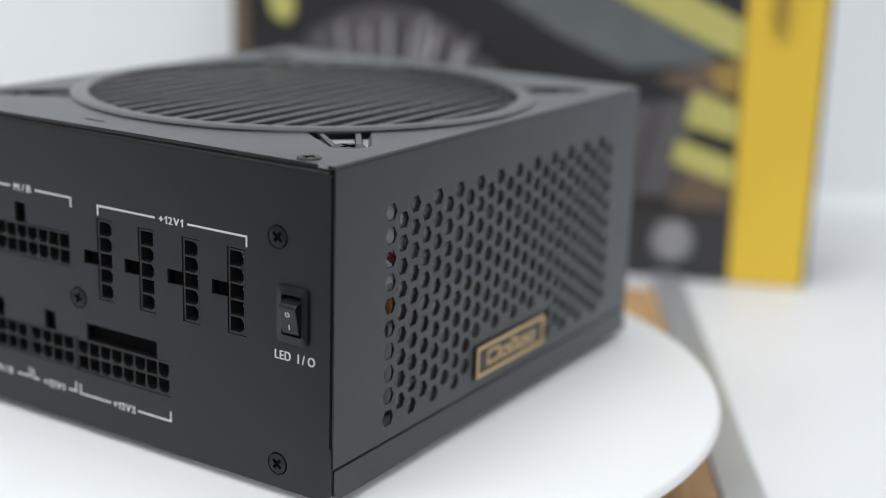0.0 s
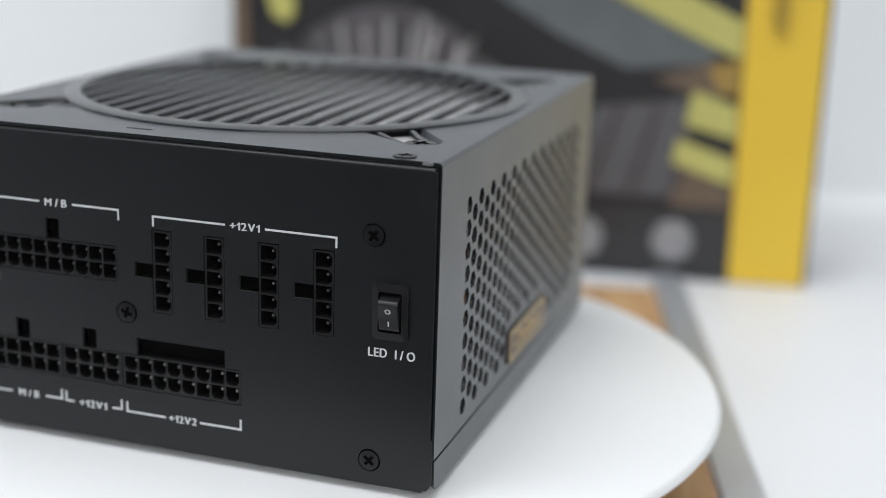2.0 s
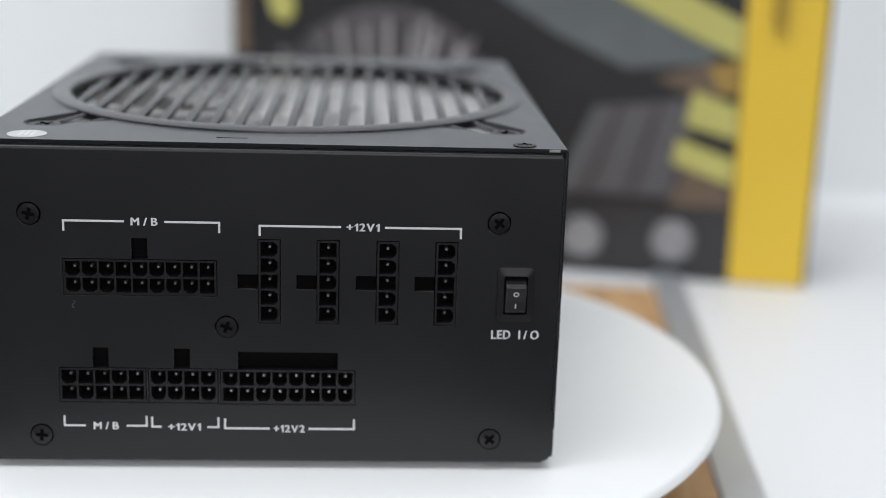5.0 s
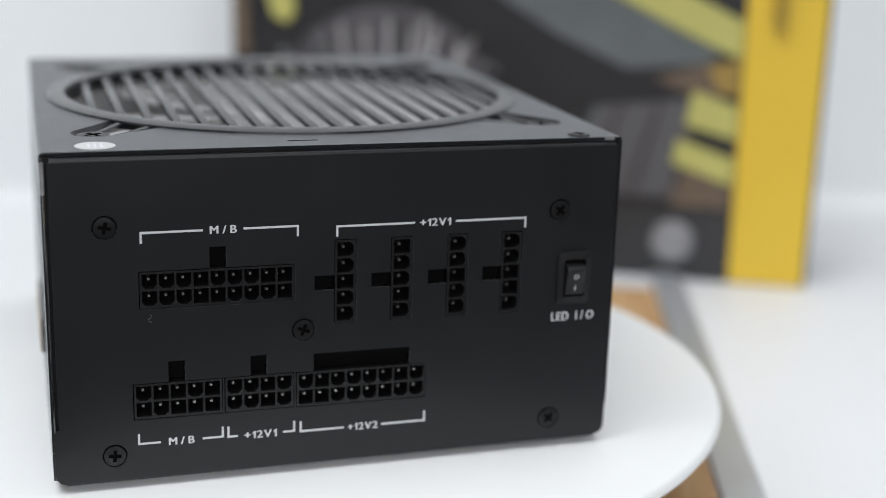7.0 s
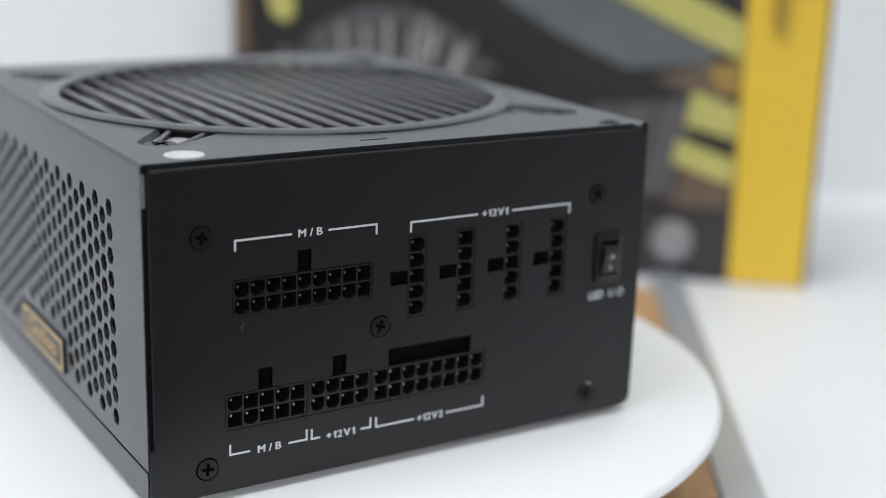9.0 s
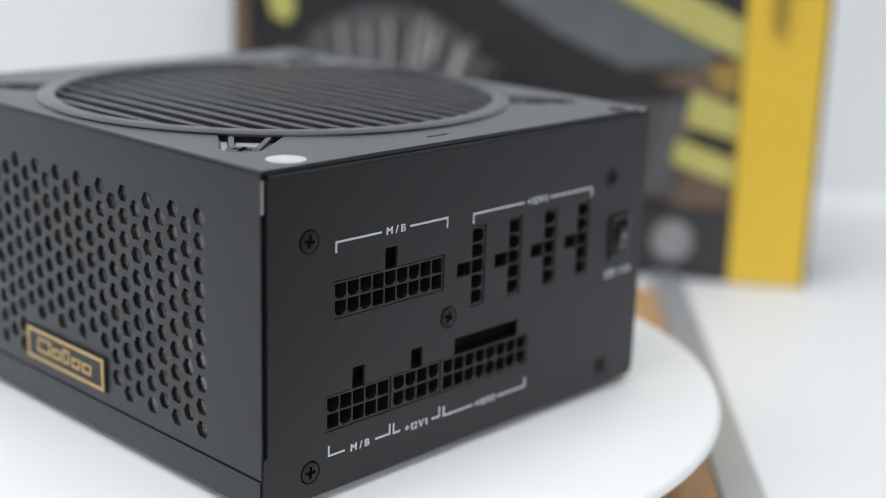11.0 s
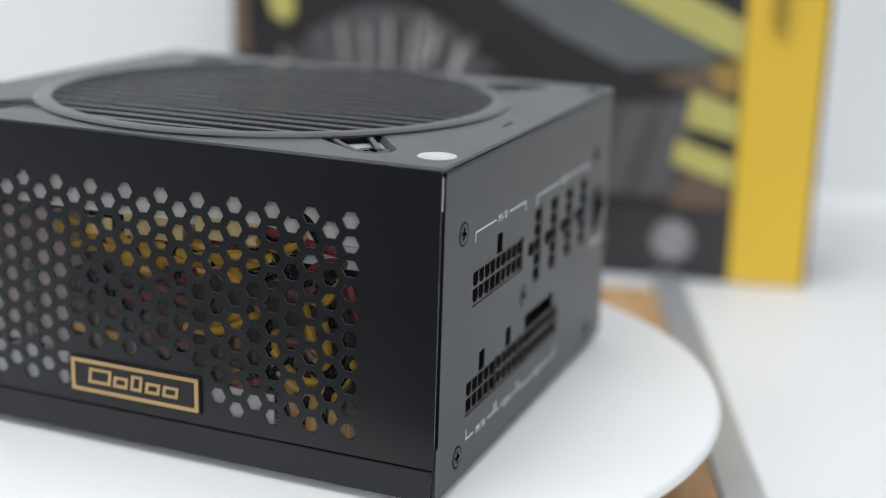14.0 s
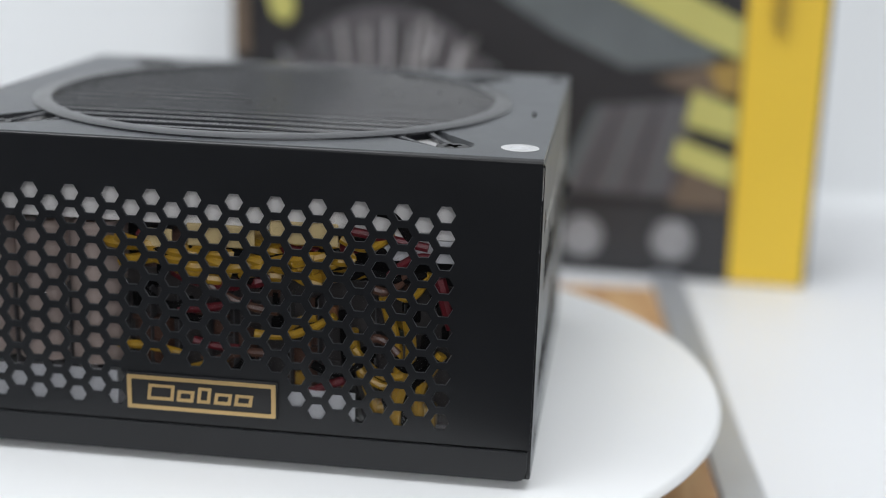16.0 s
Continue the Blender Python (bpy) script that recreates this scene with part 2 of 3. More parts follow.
def build_setting():
    # the white table, which runs up into the backdrop in a cove
    bm = box(-1.1, 1.3, -0.165, 0.371, TABLE_Z - 0.03, TABLE_Z, 0.003)
    tagged(part("table_top", bm, M_TABLE, None), "white laminate table top under the turntable and the box", "table", kind="structure")
    bm = bmesh.new()
    prof = [(0.371, TABLE_Z - 0.03), (0.371, TABLE_Z + 0.0005)]
    R = 0.013
    prof += [(0.371 + R * math.sin(radians(a)), TABLE_Z + R - R * math.cos(radians(a))) for a in range(10, 91, 10)]
    prof += [(0.371 + R, 1.36), (0.371 + R + 0.02, 1.36), (0.371 + R + 0.02, TABLE_Z - 0.03)]
    a = [bm.verts.new((-1.5, y, z)) for y, z in prof]
    b = [bm.verts.new((1.7, y, z)) for y, z in prof]
    for k in range(len(prof)):
        j = (k + 1) % len(prof)
        bm.faces.new((a[k], a[j], b[j], b[k]))
    bm.faces.new(a)
    bm.faces.new(b)
    bmesh.ops.recalc_face_normals(bm, faces=bm.faces)
    tagged(part("backdrop", bm, M_SWEEP, None, smooth=True), "plain white backdrop curving up behind the table", "backdrop", kind="structure")
    for name, dims, m in (("wall_north", (-1.9, 2.1, 0.62, 0.70, -0.8, 1.75), M_RWHITE), ("wall_south", (-1.9, 2.1, -2.6, -2.52, -0.8, 1.75), M_ROOM),
                          ("wall_west", (-1.98, -1.9, -2.6, 0.70, -0.8, 1.75), M_RWHITE), ("wall_east", (2.1, 2.18, -2.6, 0.70, -0.8, 1.75), M_RWHITE),
                          ("floor", (-1.98, 2.18, -2.6, 0.70, -0.88, -0.8), M_ROOM), ("ceiling", (-1.98, 2.18, -2.6, 0.70, 1.75, 1.83), M_RWHITE)):
        tagged(part(name, box(*dims), m, None), "plain studio " + name.split("_")[0], name.split("_")[0], kind="structure")
    for x, y in ((-1.0, -0.11), (1.2, -0.11), (-1.0, 0.33), (1.2, 0.33)):
        tagged(part("table_leg", box(x - 0.025, x + 0.025, y - 0.025, y + 0.025, -0.8, TABLE_Z - 0.03, 0.003), M_LEG, None),
               "dark square steel leg under the white table", "table leg", kind="structure")


build_setting()


# ---------- board and metal strip under the turntable ----------
def build_board():
    m = pose(0.136, -0.015, TABLE_Z, 0, 0, -9.1)
    board = thing("wooden_board", "light bamboo board lying under the turntable", "board", m)
    for k in range(5):
        x1 = -0.001 - 0.042 * k
        part("plank", box(x1 - 0.0415, x1, -0.13, 0.215, 0.0, 0.004, 0.0006), M_WOOD, board)
    strip = thing("metal_strip", "flat grey metal strip along the edge of the board", "strip", m)
    part("strip_body", box(0.0005, 0.0150, -0.14, 0.262, 0.0, 0.003, 0.0006), M_STRIP, strip)


build_board()


# ---------- turntable ----------
PAD = 0.0021                  # height of the soft pads under the power supply


def build_turntable():
    t = thing("turntable", "round white turntable disc on a dark hub", "turntable", pose(0, 0, TABLE_Z + 0.004))
    h = -TABLE_Z - 0.004 - PAD
    part("base", lathe([(0, 0), (0.088, 0), (0.090, 0.002), (0.090, 0.020), (0.086, 0.024), (0, 0.024)]), M_DARK, t, "dark turntable base", True)
    part("spindle", lathe([(0, 0.024), (0.02, 0.024), (0.02, h - 0.0045), (0, h - 0.0045)]), M_SCREW, t)
    disc = part("disc", lathe([(0, h - 0.0045), (0.1296, h - 0.0045), (0.1328, h - 0.0040), (0.1338, h - 0.0025), (0.1332, h - 0.0008), (0.1319, h), (0, h)], 160),
                M_DISC, t, "round white plastic disc", True)
    return t, disc


turntable, disc = build_turntable()


# ---------- the retail box behind ----------
def build_box():
    W, H, D = 0.297, 0.146, 0.075
    m = Matrix.Translation((0.249, 0.208, TABLE_Z)) @ pose(0, 0, 0, 0, 0, -16.14)
    ob = thing("retail_box", "black and yellow printed cardboard box standing on the table", "box", m)
    part("carton", box(-W, 0, 0.0, D, 0.0, H, 0.0012), M_BOXBLACK, ob)
    order = [0]

    def decal(name, pts, material, label=""):
        order[0] += 1
        w = -0.0002 - 0.00012 * order[0]
        part(name, plate([(-u / 1000, v / 1000) for u, v in pts], [], lambda u, v, d: (u, w + d, v), 0.0001 * order[0]), material, ob, label)

    decal("yellow_band", [(2.0, 0.8), (38, 0.8), (40, 145), (2.0, 145)], M_BOXYEL, "bright yellow band")
    decal("lower_strip", [(39.5, 1), (296, 1), (296, 36), (39.8, 36)], M_CHAR, "charcoal strip with round pale marks")
    decal("grey_shape", [(172, 145), (100, 145), (47, 117), (57, 109), (95, 105), (130, 120)], M_SLATE)
    decal("brown_shape", [(82, 101), (54, 110), (40.6, 108), (40.4, 96), (58, 92)], M_BROWN)
    decal("amber_shape", [(56, 108), (40.6, 112), (40.5, 94), (50, 96)], M_AMBER)
    decal("panel_shape", [(124, 42), (107, 86), (60, 92), (69, 42)], M_MAUVE)
    for k in range(4):
        f = 0.2 + 0.2 * k
        ub, ut, vt = 124 - 55 * f, 107 - 47 * f, 85 + 6 * f
        decal("panel_line", [(ub, 43), (ub - 2.2, 43), (ut - 1.8, vt), (ut, vt)], (M_CHAR, M_SLATE)[k % 2])
    decal("panel_edge", [(128, 42), (121, 42), (106, 84), (109, 87)], M_SLATE)
    decal("panel_foot", [(69, 42), (63, 60), (40.2, 48), (40.2, 38), (70, 38)], M_BROWN)
    decal("lime_stripe", [(112, 145), (72, 145), (40.6, 130), (40.4, 112), (66, 123)], M_LIME)
    decal("lime_stripe", [(62, 96), (40.3, 89), (40.1, 73), (65, 79)], M_LIME)
    decal("lime_stripe", [(68, 72), (40.1, 63), (40.0, 50), (70, 60)], M_LIME)
    decal("round_mark", ngon(112, 19, 10.5, 24), M_ICON)
    decal("round_mark", ngon(67, 20, 10.5, 24), M_ICON)
    decal("lime_stripe", [(281, 145), (265, 145), (263, 124), (268, 119), (275, 123)], M_LIME)
    decal("brown_shape", [(296, 145), (289, 145), (287, 103), (296, 103)], M_BROWN)
    dome = [(215 + 52 * math.cos(radians(q)), 88 + 42 * math.sin(radians(q))) for q in range(0, 181, 12)]
    decal("fan_shape", dome, M_MAUVE, "printed picture of a fan")
    for k in range(19):
        u = 261 - 5.2 * k
        w, lean = (2.6, 1.4, 3.0, 2.0, 1.6)[k % 5] / 2, 0.05 * (k - 9)
        top = 92 + 36 * math.sqrt(max(0.05, 1 - ((u - 215) / 50) ** 2)) - (0, 5, 2, 8)[k % 4]
        low = 90 + (0, 9, 3, 14, 6)[k % 5]
        decal("fan_streak", [(u - w, low), (u + w, low), (u + w - lean * 20, top), (u - w - lean * 20, top)], (M_ICON, M_CHAR, M_CHAR, M_SLATE, M_CHAR, M_STREAK, M_CHAR, M_STREAK, M_MAUVE, M_PALE, M_CHAR, M_PALE, M_STREAK, M_PALE, M_MAUVE, M_PALE, M_STREAK, M_MAUVE, M_ICON)[k])
    for k in range(5):
        decal("print_bar", [(27, 127 + 4 * k), (21, 127 + 4 * k), (21, 129.6 + 4 * k), (27, 129.6 + 4 * k)], M_BOXYEL2)


build_box()


# ---------- the power supply ----------
MM = 0.001
OX, OY = -4.3, -79.2          # its front centre from the turntable's axis, mm
HW, HT, DEEP = 75.5, 86.3, 171.0
EDGE = 74.4                   # where the cover begins to bend down
FAN_Y, R_OUT, R_IN = 86.2, 71.5, 65.8


def P(x, y, z):
    return Vector(((x + OX) * MM, (y + OY) * MM, z * MM))


def front(u, v, w):           # across, up, into the case
    return P(u, w, v)


def mm_box(x0, x1, y0, y1, z0, z1, bevel=0.0, seg=2):
    a, b = P(x0, y0, z0), P(x1, y1, z1)
    return box(a.x, b.x, a.y, b.y, a.z, b.z, bevel * MM, seg)


CONNECTORS = [  # x0, x1, z0, z1, columns, rows, key slot x0, x1, z0, z1
    (-53.2, -13.8, 45.8, 55.8, 9, 2, (-35.6, -31.4, 55.8, 61.3)),
    (-55.4, -32.6, 16.4, 26.3, 5, 2, (-46.4, -42.2, 26.3, 31.8)),
    (-32.3, -13.9, 16.4, 26.3, 4, 2, (-25.5, -21.2, 26.3, 31.7)),
    (-13.6, 22.0, 16.2, 26.2, 8, 2, (-8.9, 17.3, 26.2, 31.0)),
] + [(x, x + 6.0, 38.7, 61.6, 1, 5, (x - 5.2, x, 48.1, 52.1)) for x in (-3.6, 11.5, 26.9, 42.1)]
SCREWS = [(-60.9, 67.3), (58.4, 66.7), (-11.6, 37.8), (-60.3, 7.3), (58.1, 6.9)]


def screw_mesh(r=2.68, name="screw_head"):
    """A countersunk cross-head screw facing -y, its cross cut as a real recess."""
    arm, half = r * 0.60, r * 0.17
    cross = [(half, half), (half, arm), (-half, arm), (-half, half), (-arm, half), (-arm, -half),
             (-half, -half), (-half, -arm), (half, -arm), (half, -half), (arm, -half), (arm, half)]
    bm = plate(ngon(0, 0, r, 28), [cross], lambda u, v, w: (u * MM, w * MM, v * MM), 0.8)
    for v in bm.verts:
        d = math.hypot(v.co.x, v.co.z) / (r * MM)
        if v.co.y < 0.0001 and d > 0.9:
            v.co.y += 0.0001
    b2 = lathe([(0, -0.9 * MM), (r * 0.96 * MM, -0.9 * MM), (r * 0.96 * MM, -0.7 * MM), (0, -0.7 * MM)], 24)
    tmp = bpy.data.meshes.new("tmp")
    bmesh.ops.rotate(b2, cent=(0, 0, 0), matrix=Matrix.Rotation(radians(90), 3, "X"), verts=b2.verts)
    b2.to_mesh(tmp)
    b2.free()
    bm.from_mesh(tmp)
    bpy.data.meshes.remove(tmp)
    bm.faces.ensure_lookup_table()
    # recess floor and walls get near black, shade put into their colour
    for f in bm.faces:
        inner = all(math.hypot(v.co.x, v.co.z) < r * 0.7 * MM for v in f.verts)
        if f.calc_center_median().y > 0.0006 or (inner and max(v.co.y for v in f.verts) > 0.0006):
            f.material_index = 1
    me = mesh_of(bm, name, M_SCREW)
    me.materials.append(M_DARK)
    return me


def glyph(ch, depth):
    """One letter of the built-in font, one unit high, standing at x = 0."""
    cu = bpy.data.curves.new("print", "FONT")
    cu.body, cu.size, cu.extrude = ch, 1.0, depth
    tmp = bpy.data.objects.new("print", cu)
    scene.collection.objects.link(tmp)
    me = bpy.data.meshes.new_from_object(tmp.evaluated_get(bpy.context.evaluated_depsgraph_get()))
    bpy.data.objects.remove(tmp)
    lo = min(v.co.x for v in me.vertices)
    me.transform(Matrix.Translation((-lo, 0, 0)))
    return me, max(v.co.x for v in me.vertices)


def text_part(body, cx, cz, wide, high, parent, material, name="print_text", y=-0.06, turn=Matrix.Identity(4), bold=0.035):
    """Printed words of a given width and height, thickened by strokes laid side by side; the figure one gets its flag."""
    bm = bmesh.new()
    for k, shift in enumerate((-bold, 0.0, bold)):
        x = 0.0
        for ch in body:
            if ch == " ":
                x += 0.22
                continue
            x += 0.16 if ch == "1" else 0.0
            me, w = glyph(ch, 0.008 + 0.003 * k)
            me.transform(Matrix.Translation((x + shift, 0.3 * shift, 0)))
            bm.from_mesh(me)
            top = max(v.co.y for v in me.vertices)
            bpy.data.meshes.remove(me)
            if ch == "1" and k == 1:
                vs = [bm.verts.new((x + u, top + v, 0.016)) for u, v in ((0.02, 0.0), (-0.17, -0.17), (-0.17, -0.30), (0.02, -0.15))]
                bm.faces.new(vs)
            x += w + 0.15
    xs, ys = [v.co.x for v in bm.verts], [v.co.y for v in bm.verts]
    kx, ky = wide * MM / (max(xs) - min(xs)), high * MM / (max(ys) - min(ys))
    mx, my = (max(xs) + min(xs)) / 2, (max(ys) + min(ys)) / 2
    for v in bm.verts:
        v.co = ((v.co.x - mx) * kx, (v.co.y - my) * ky, v.co.z * 0.003)
    ob = new(name, mesh_of(bm, name, material))
    ob.parent = parent
    ob.matrix_basis = Matrix.Translation(P(cx, y, cz)) @ turn @ pose(0, 0, 0, 90, 0, 0)
    return ob


def build_power_supply():
    psu = thing("power_supply", "black steel computer power supply with perforated sides on the turntable", "power supply", pose(0, 0, 0))

    # tray: front panel with its cut-outs, folded edges, floor, side flanges, back
    outer = [(-75.0, 3.6), (-74.7, 2.1), (-73.9, 1.0), (-72.4, 0.6), (72.4, 0.6), (73.9, 1.0), (74.7, 2.1), (75.0, 3.6), (75.0, 14.6), (74.4, 15.2), (74.4, 83.9), (-73.7, 83.9), (-73.7, 15.2), (-75.0, 14.6)]
    holes = []
    for x0, x1, z0, z1, nc, nr, k in CONNECTORS:
        if nr == 2:   # key slot above
            holes.append([(x0, z0), (x1, z0), (x1, z1), (k[1], z1), (k[1], k[3]), (k[0], k[3]), (k[0], z1), (x0, z1)])
        else:         # key slot beside
            holes.append([(x0, z0), (x1, z0), (x1, z1), (x0, z1), (x0, k[3]), (k[0], k[3]), (k[0], k[2]), (x0, k[2])])
    # neighbouring sockets share a thin web of steel
    holes = [[(u * 0.9985 + 0.0015 * sum(p[0] for p in h) / len(h), v) for u, v in h] for h in holes]
    holes += [ngon(x, z, 3.15, 28) for x, z in SCREWS]
    holes.append(rect(59.2, 67.4, 41.2, 54.2, 1.0))
    part("front_panel", plate(outer, holes, front, 0.9), M_PANEL, psu, "black satin steel front panel with white print")
    bm = bmesh.new()      # rolled top edge of the front panel
    prof = [(0.0, 83.9)] + [(1.1 - 1.1 * math.cos(radians(a)), 83.9 + 1.1 * math.sin(radians(a))) for a in (15, 30, 45, 60, 75, 90)] + [(9.0, 85.0), (9.0, 84.2), (0.9, 83.9)]
    ends = [[bm.verts.new(P(x, y, z)) for y, z in prof] for x in (-73.1, 73.8)]
    for k in range(len(prof)):
        j = (k + 1) % len(prof)
        bm.faces.new((ends[0][k], ends[0][j], ends[1][j], ends[1][k]))
    bm.faces.new(ends[0])
    bm.faces.new(ends[1])
    bmesh.ops.recalc_face_normals(bm, faces=bm.faces)
    part("panel_top_edge", bm, M_PANEL, psu, smooth=True)
    for s in (-1, 1):     # folded side returns of the panel, and the tray's long flanges
        part("gap_seal", mm_box(*sorted((s * 74.5, s * 72.0)), 2.4, 9.0, 9.2, 84.7), M_PANEL, psu)
        a, b = sorted((s * 73.3, s * 72.4))
        part("panel_return", mm_box(a, b, 0.92, 2.38, 15.5, 82.8), M_PANEL, psu)
        flange = [(0.92, 3.8), (1.2, 2.2), (2.0, 1.1), (3.6, 0.64), (DEEP, 0.64), (DEEP, 8.8), (0.92, 8.8)]
        part("tray_flange", plate(flange, [], lambda u, v, w, s=s: P(s * (HW - w), u, v), 0.9), M_PAINT, psu)
    part("tray_floor", mm_box(-HW + 3.0, HW - 3.0, 0.3, DEEP - 0.2, 0.0, 0.62, 0.25), M_PAINT, psu)
    for px in (-60, 60):
        for py in (16, 155):
            pad = lathe([(0, -PAD), (5.6 * MM, -PAD), (6.0 * MM, -PAD + 0.0003), (6.0 * MM, 0), (0, 0)], 24)
            bmesh.ops.translate(pad, vec=P(px, py, 0), verts=pad.verts)
            part("foot_pad", pad, M_DARK, psu, "thin dark foot pad")
    bk = plate(rect(-HW + 1, HW - 1, 0.7, HT - 1.2), [rect(-60, 60, 12, 74, 3)], lambda u, v, w: P(u, DEEP - w, v), 0.9)
    part("back_panel", bk, M_PAINT, psu)
    part("back_mesh", mm_box(-60.5, 60.5, DEEP - 2.0, DEEP - 1.2, 11.5, 74.5), M_DARK, psu)

    # cover: the top with the fan opening and four corner pockets, bends, perforated sides
    slots = []
    for ax in (-1, 1):
        for ay in (-1, 1):
            c = math.sqrt(0.5)
            loop = []
            for u, v in [(69.0, -8.8)] + [(86.6 + 6.0 * math.cos(radians(a)), 6.0 * math.sin(radians(a))) for a in range(-90, 91, 15)] + [(69.0, 8.8)]:
                loop.append((ax * c * (u - v), FAN_Y + ay * c * (u + v)))
            slots.append(loop)
    hole = ngon(0, FAN_Y, 67.0, 96)
    small = rect(-14.4, -6.4, 6.7, 7.8)
    top = lambda u, v, w: P(u, v, HT - w)
    part("cover_top", plate(rect(-EDGE, EDGE, 0.4, DEEP), [hole, small] + slots, top, 0.9), M_PAINT, psu, "black textured steel cover with a round fan opening")
    # black block under the small slot; its colour stands in for shade
    part("slot_shade", mm_box(-15.0, -5.8, 6.3, 8.2, 81.4, 85.2), M_DARK, psu)
    for s in (-1, 1):
        bm = bmesh.new()
        rr = HW - EDGE
        arcs = [[bm.verts.new(P(s * (EDGE + r * math.sin(radians(a))), y, HT - rr + r * math.cos(radians(a)))) for a in range(0, 91, 10) for r in (rr,)] for y in (0.4, DEEP)]
        arcs2 = [[bm.verts.new(P(s * (EDGE + r * math.sin(radians(a))), y, HT - rr + r * math.cos(radians(a)))) for a in range(0, 91, 10) for r in (rr - 0.6,)] for y in (0.4, DEEP)]
        n = len(arcs[0])
        for k in range(n - 1):
            bm.faces.new((arcs[0][k], arcs[0][k + 1], arcs[1][k + 1], arcs[1][k]))
            bm.faces.new((arcs2[0][k], arcs2[0][k + 1], arcs2[1][k + 1], arcs2[1][k]))
            for e in (0, 1):
                bm.faces.new((arcs[e][k], arcs[e][k + 1], arcs2[e][k + 1], arcs2[e][k]))
        bmesh.ops.recalc_face_normals(bm, faces=bm.faces)
        part("cover_bend", bm, M_PAINT, psu, smooth=True)
        hexes = []
        for c in range(24):
            for r in range(10 if c % 2 == 0 else 9):
                y, z = 24.0 + 5.45 * c, 71.0 - 6.15 * r - (0 if c % 2 == 0 else 3.1)
                if abs(y - 87.6) < 23.6 and z < 25.3:
                    continue
                hexes.append(ngon(y, z, 2.5, 6))
        outer = [(0.4, 9.6), (DEEP, 9.6), (DEEP, HT - rr), (0.4, HT - rr)]
        mids = [(sum(p[0] for p in h) / 6, sum(p[1] for p in h) / 6) for h in hexes]

        def side(u, v, w, s=s):
            if w > 0 and 15 < u < 160 and 5 < v < 80:      # punched edges narrow towards the inside
                cu, cv = min(mids, key=lambda q: (q[0] - u) ** 2 + (q[1] - v) ** 2)
                u, v = cu + 0.96 * (u - cu), cv + 0.96 * (v - cv)
            return P(s * (HW - w), u, v)

        part("side_panel", plate(outer, hexes, side, 0.5), M_PAINT, psu, "black steel side with rows of hexagonal holes")
        # name badge: dark plate, gold rim, plain gold marks
        badge = part("badge", mm_box(*sorted((s * (HW - 0.2), s * (HW + 0.9))), 67.0, 108.2, 12.9, 23.1, 0.25), M_BADGE, psu, "black badge with a gold rim")
        fr = plate(rect(67.4, 107.8, 13.3, 22.7, 0.3), [rect(68.6, 106.6, 14.4, 21.6, 0.2)], lambda u, v, w, s=s: P(s * (HW + 0.92 + w), u, v), 0.22)
        part("gold_rim", fr, M_GOLD, badge)
        for k in range(5):
            w = (7.2, 4.6, 3.6, 4.6, 4.8)[k]
            u0 = 73.0 + (0.0, 8.0, 13.6, 18.2, 23.7)[k]
            zt = (20.4, 19.2, 20.4, 19.2, 19.2)[k]
            pts = [(u0, 16.0), (u0 + w, 16.0), (u0 + w + 0.5, zt), (u0 + 0.5, zt)]
            inner = [(u0 + 1.0, 16.0 + 0.9), (u0 + w - 0.8, 16.0 + 0.9), (u0 + w - 0.5, zt - 0.8), (u0 + 1.4, zt - 0.8)]
            flip = lambda u, s=s: (175.4 - u) if s < 0 else u
            bm = plate([(flip(u), v) for u, v in pts], [[(flip(u), v) for u, v in inner]], lambda u, v, w, s=s: P(s * (HW + 0.92 + w), u, v), 0.18)
            part("gold_mark", bm, M_GOLD, badge)
        # rolled foot seam between cover and tray
        part("seam_lip", mm_box(*sorted((s * (HW - 2.0), s * (HW - 1.1))), 0.6, DEEP - 0.3, 8.2, 10.2), M_DARK, psu)
    part("worn_edge", mm_box(-HW + 0.1, -HW + 1.0, 0.22, 0.42, 76.0, 84.0, 0.05), M_BARE, psu, "edge with paint chipped to bare steel")
    part("worn_edge", mm_box(70.4, 73.2, 0.22, 0.42, HT - 0.8, HT - 0.1, 0.05), M_BARE, psu)

    # sockets
    pin = mesh_of(box(-0.00038, 0.00038, -0.0018, 0.0018, -0.00038, 0.00038, 0.00012, 1), "pin", M_PIN)
    rng = random.Random(4)
    for x0, x1, z0, z1, nc, nr, key in CONNECTORS:
        mx, mz = 0.55, 0.6
        px, pz = (x1 - x0 - 2 * mx) / nc, (z1 - z0 - 2 * mz) / nr
        cells = []
        for i in range(nc):
            for j in range(nr):
                cx, cz = x0 + mx + px * (i + 0.5), z0 + mz + pz * (j + 0.5)
                a, b = px / 2 - 0.27, pz / 2 - 0.27
                ch = 0.95
                if nr == 5:
                    cell = [(cx - a, cz - b), (cx + a - ch, cz - b), (cx + a, cz - b + ch), (cx + a, cz + b - ch), (cx + a - ch, cz + b), (cx - a, cz + b)] if rng.random() < 0.6 else rect(cx - a, cx + a, cz - b, cz + b)
                elif rng.random() < 0.6:
                    cell = [(cx - a, cz + b), (cx - a, cz - b + ch), (cx - a + ch, cz - b), (cx + a - ch, cz - b), (cx + a, cz - b + ch), (cx + a, cz + b)]
                else:
                    cell = rect(cx - a, cx + a, cz - b, cz + b)
                cells.append((cx, cz, cell))
        body = plate(rect(x0 + 0.28, x1 - 0.28, z0 + 0.28, z1 - 0.28), [c[2] for c in cells], lambda u, v, w: P(u, 0.25 + w, v), 6.5)
        sock = part("socket", body, M_NYLON, psu, "black nylon modular cable socket")
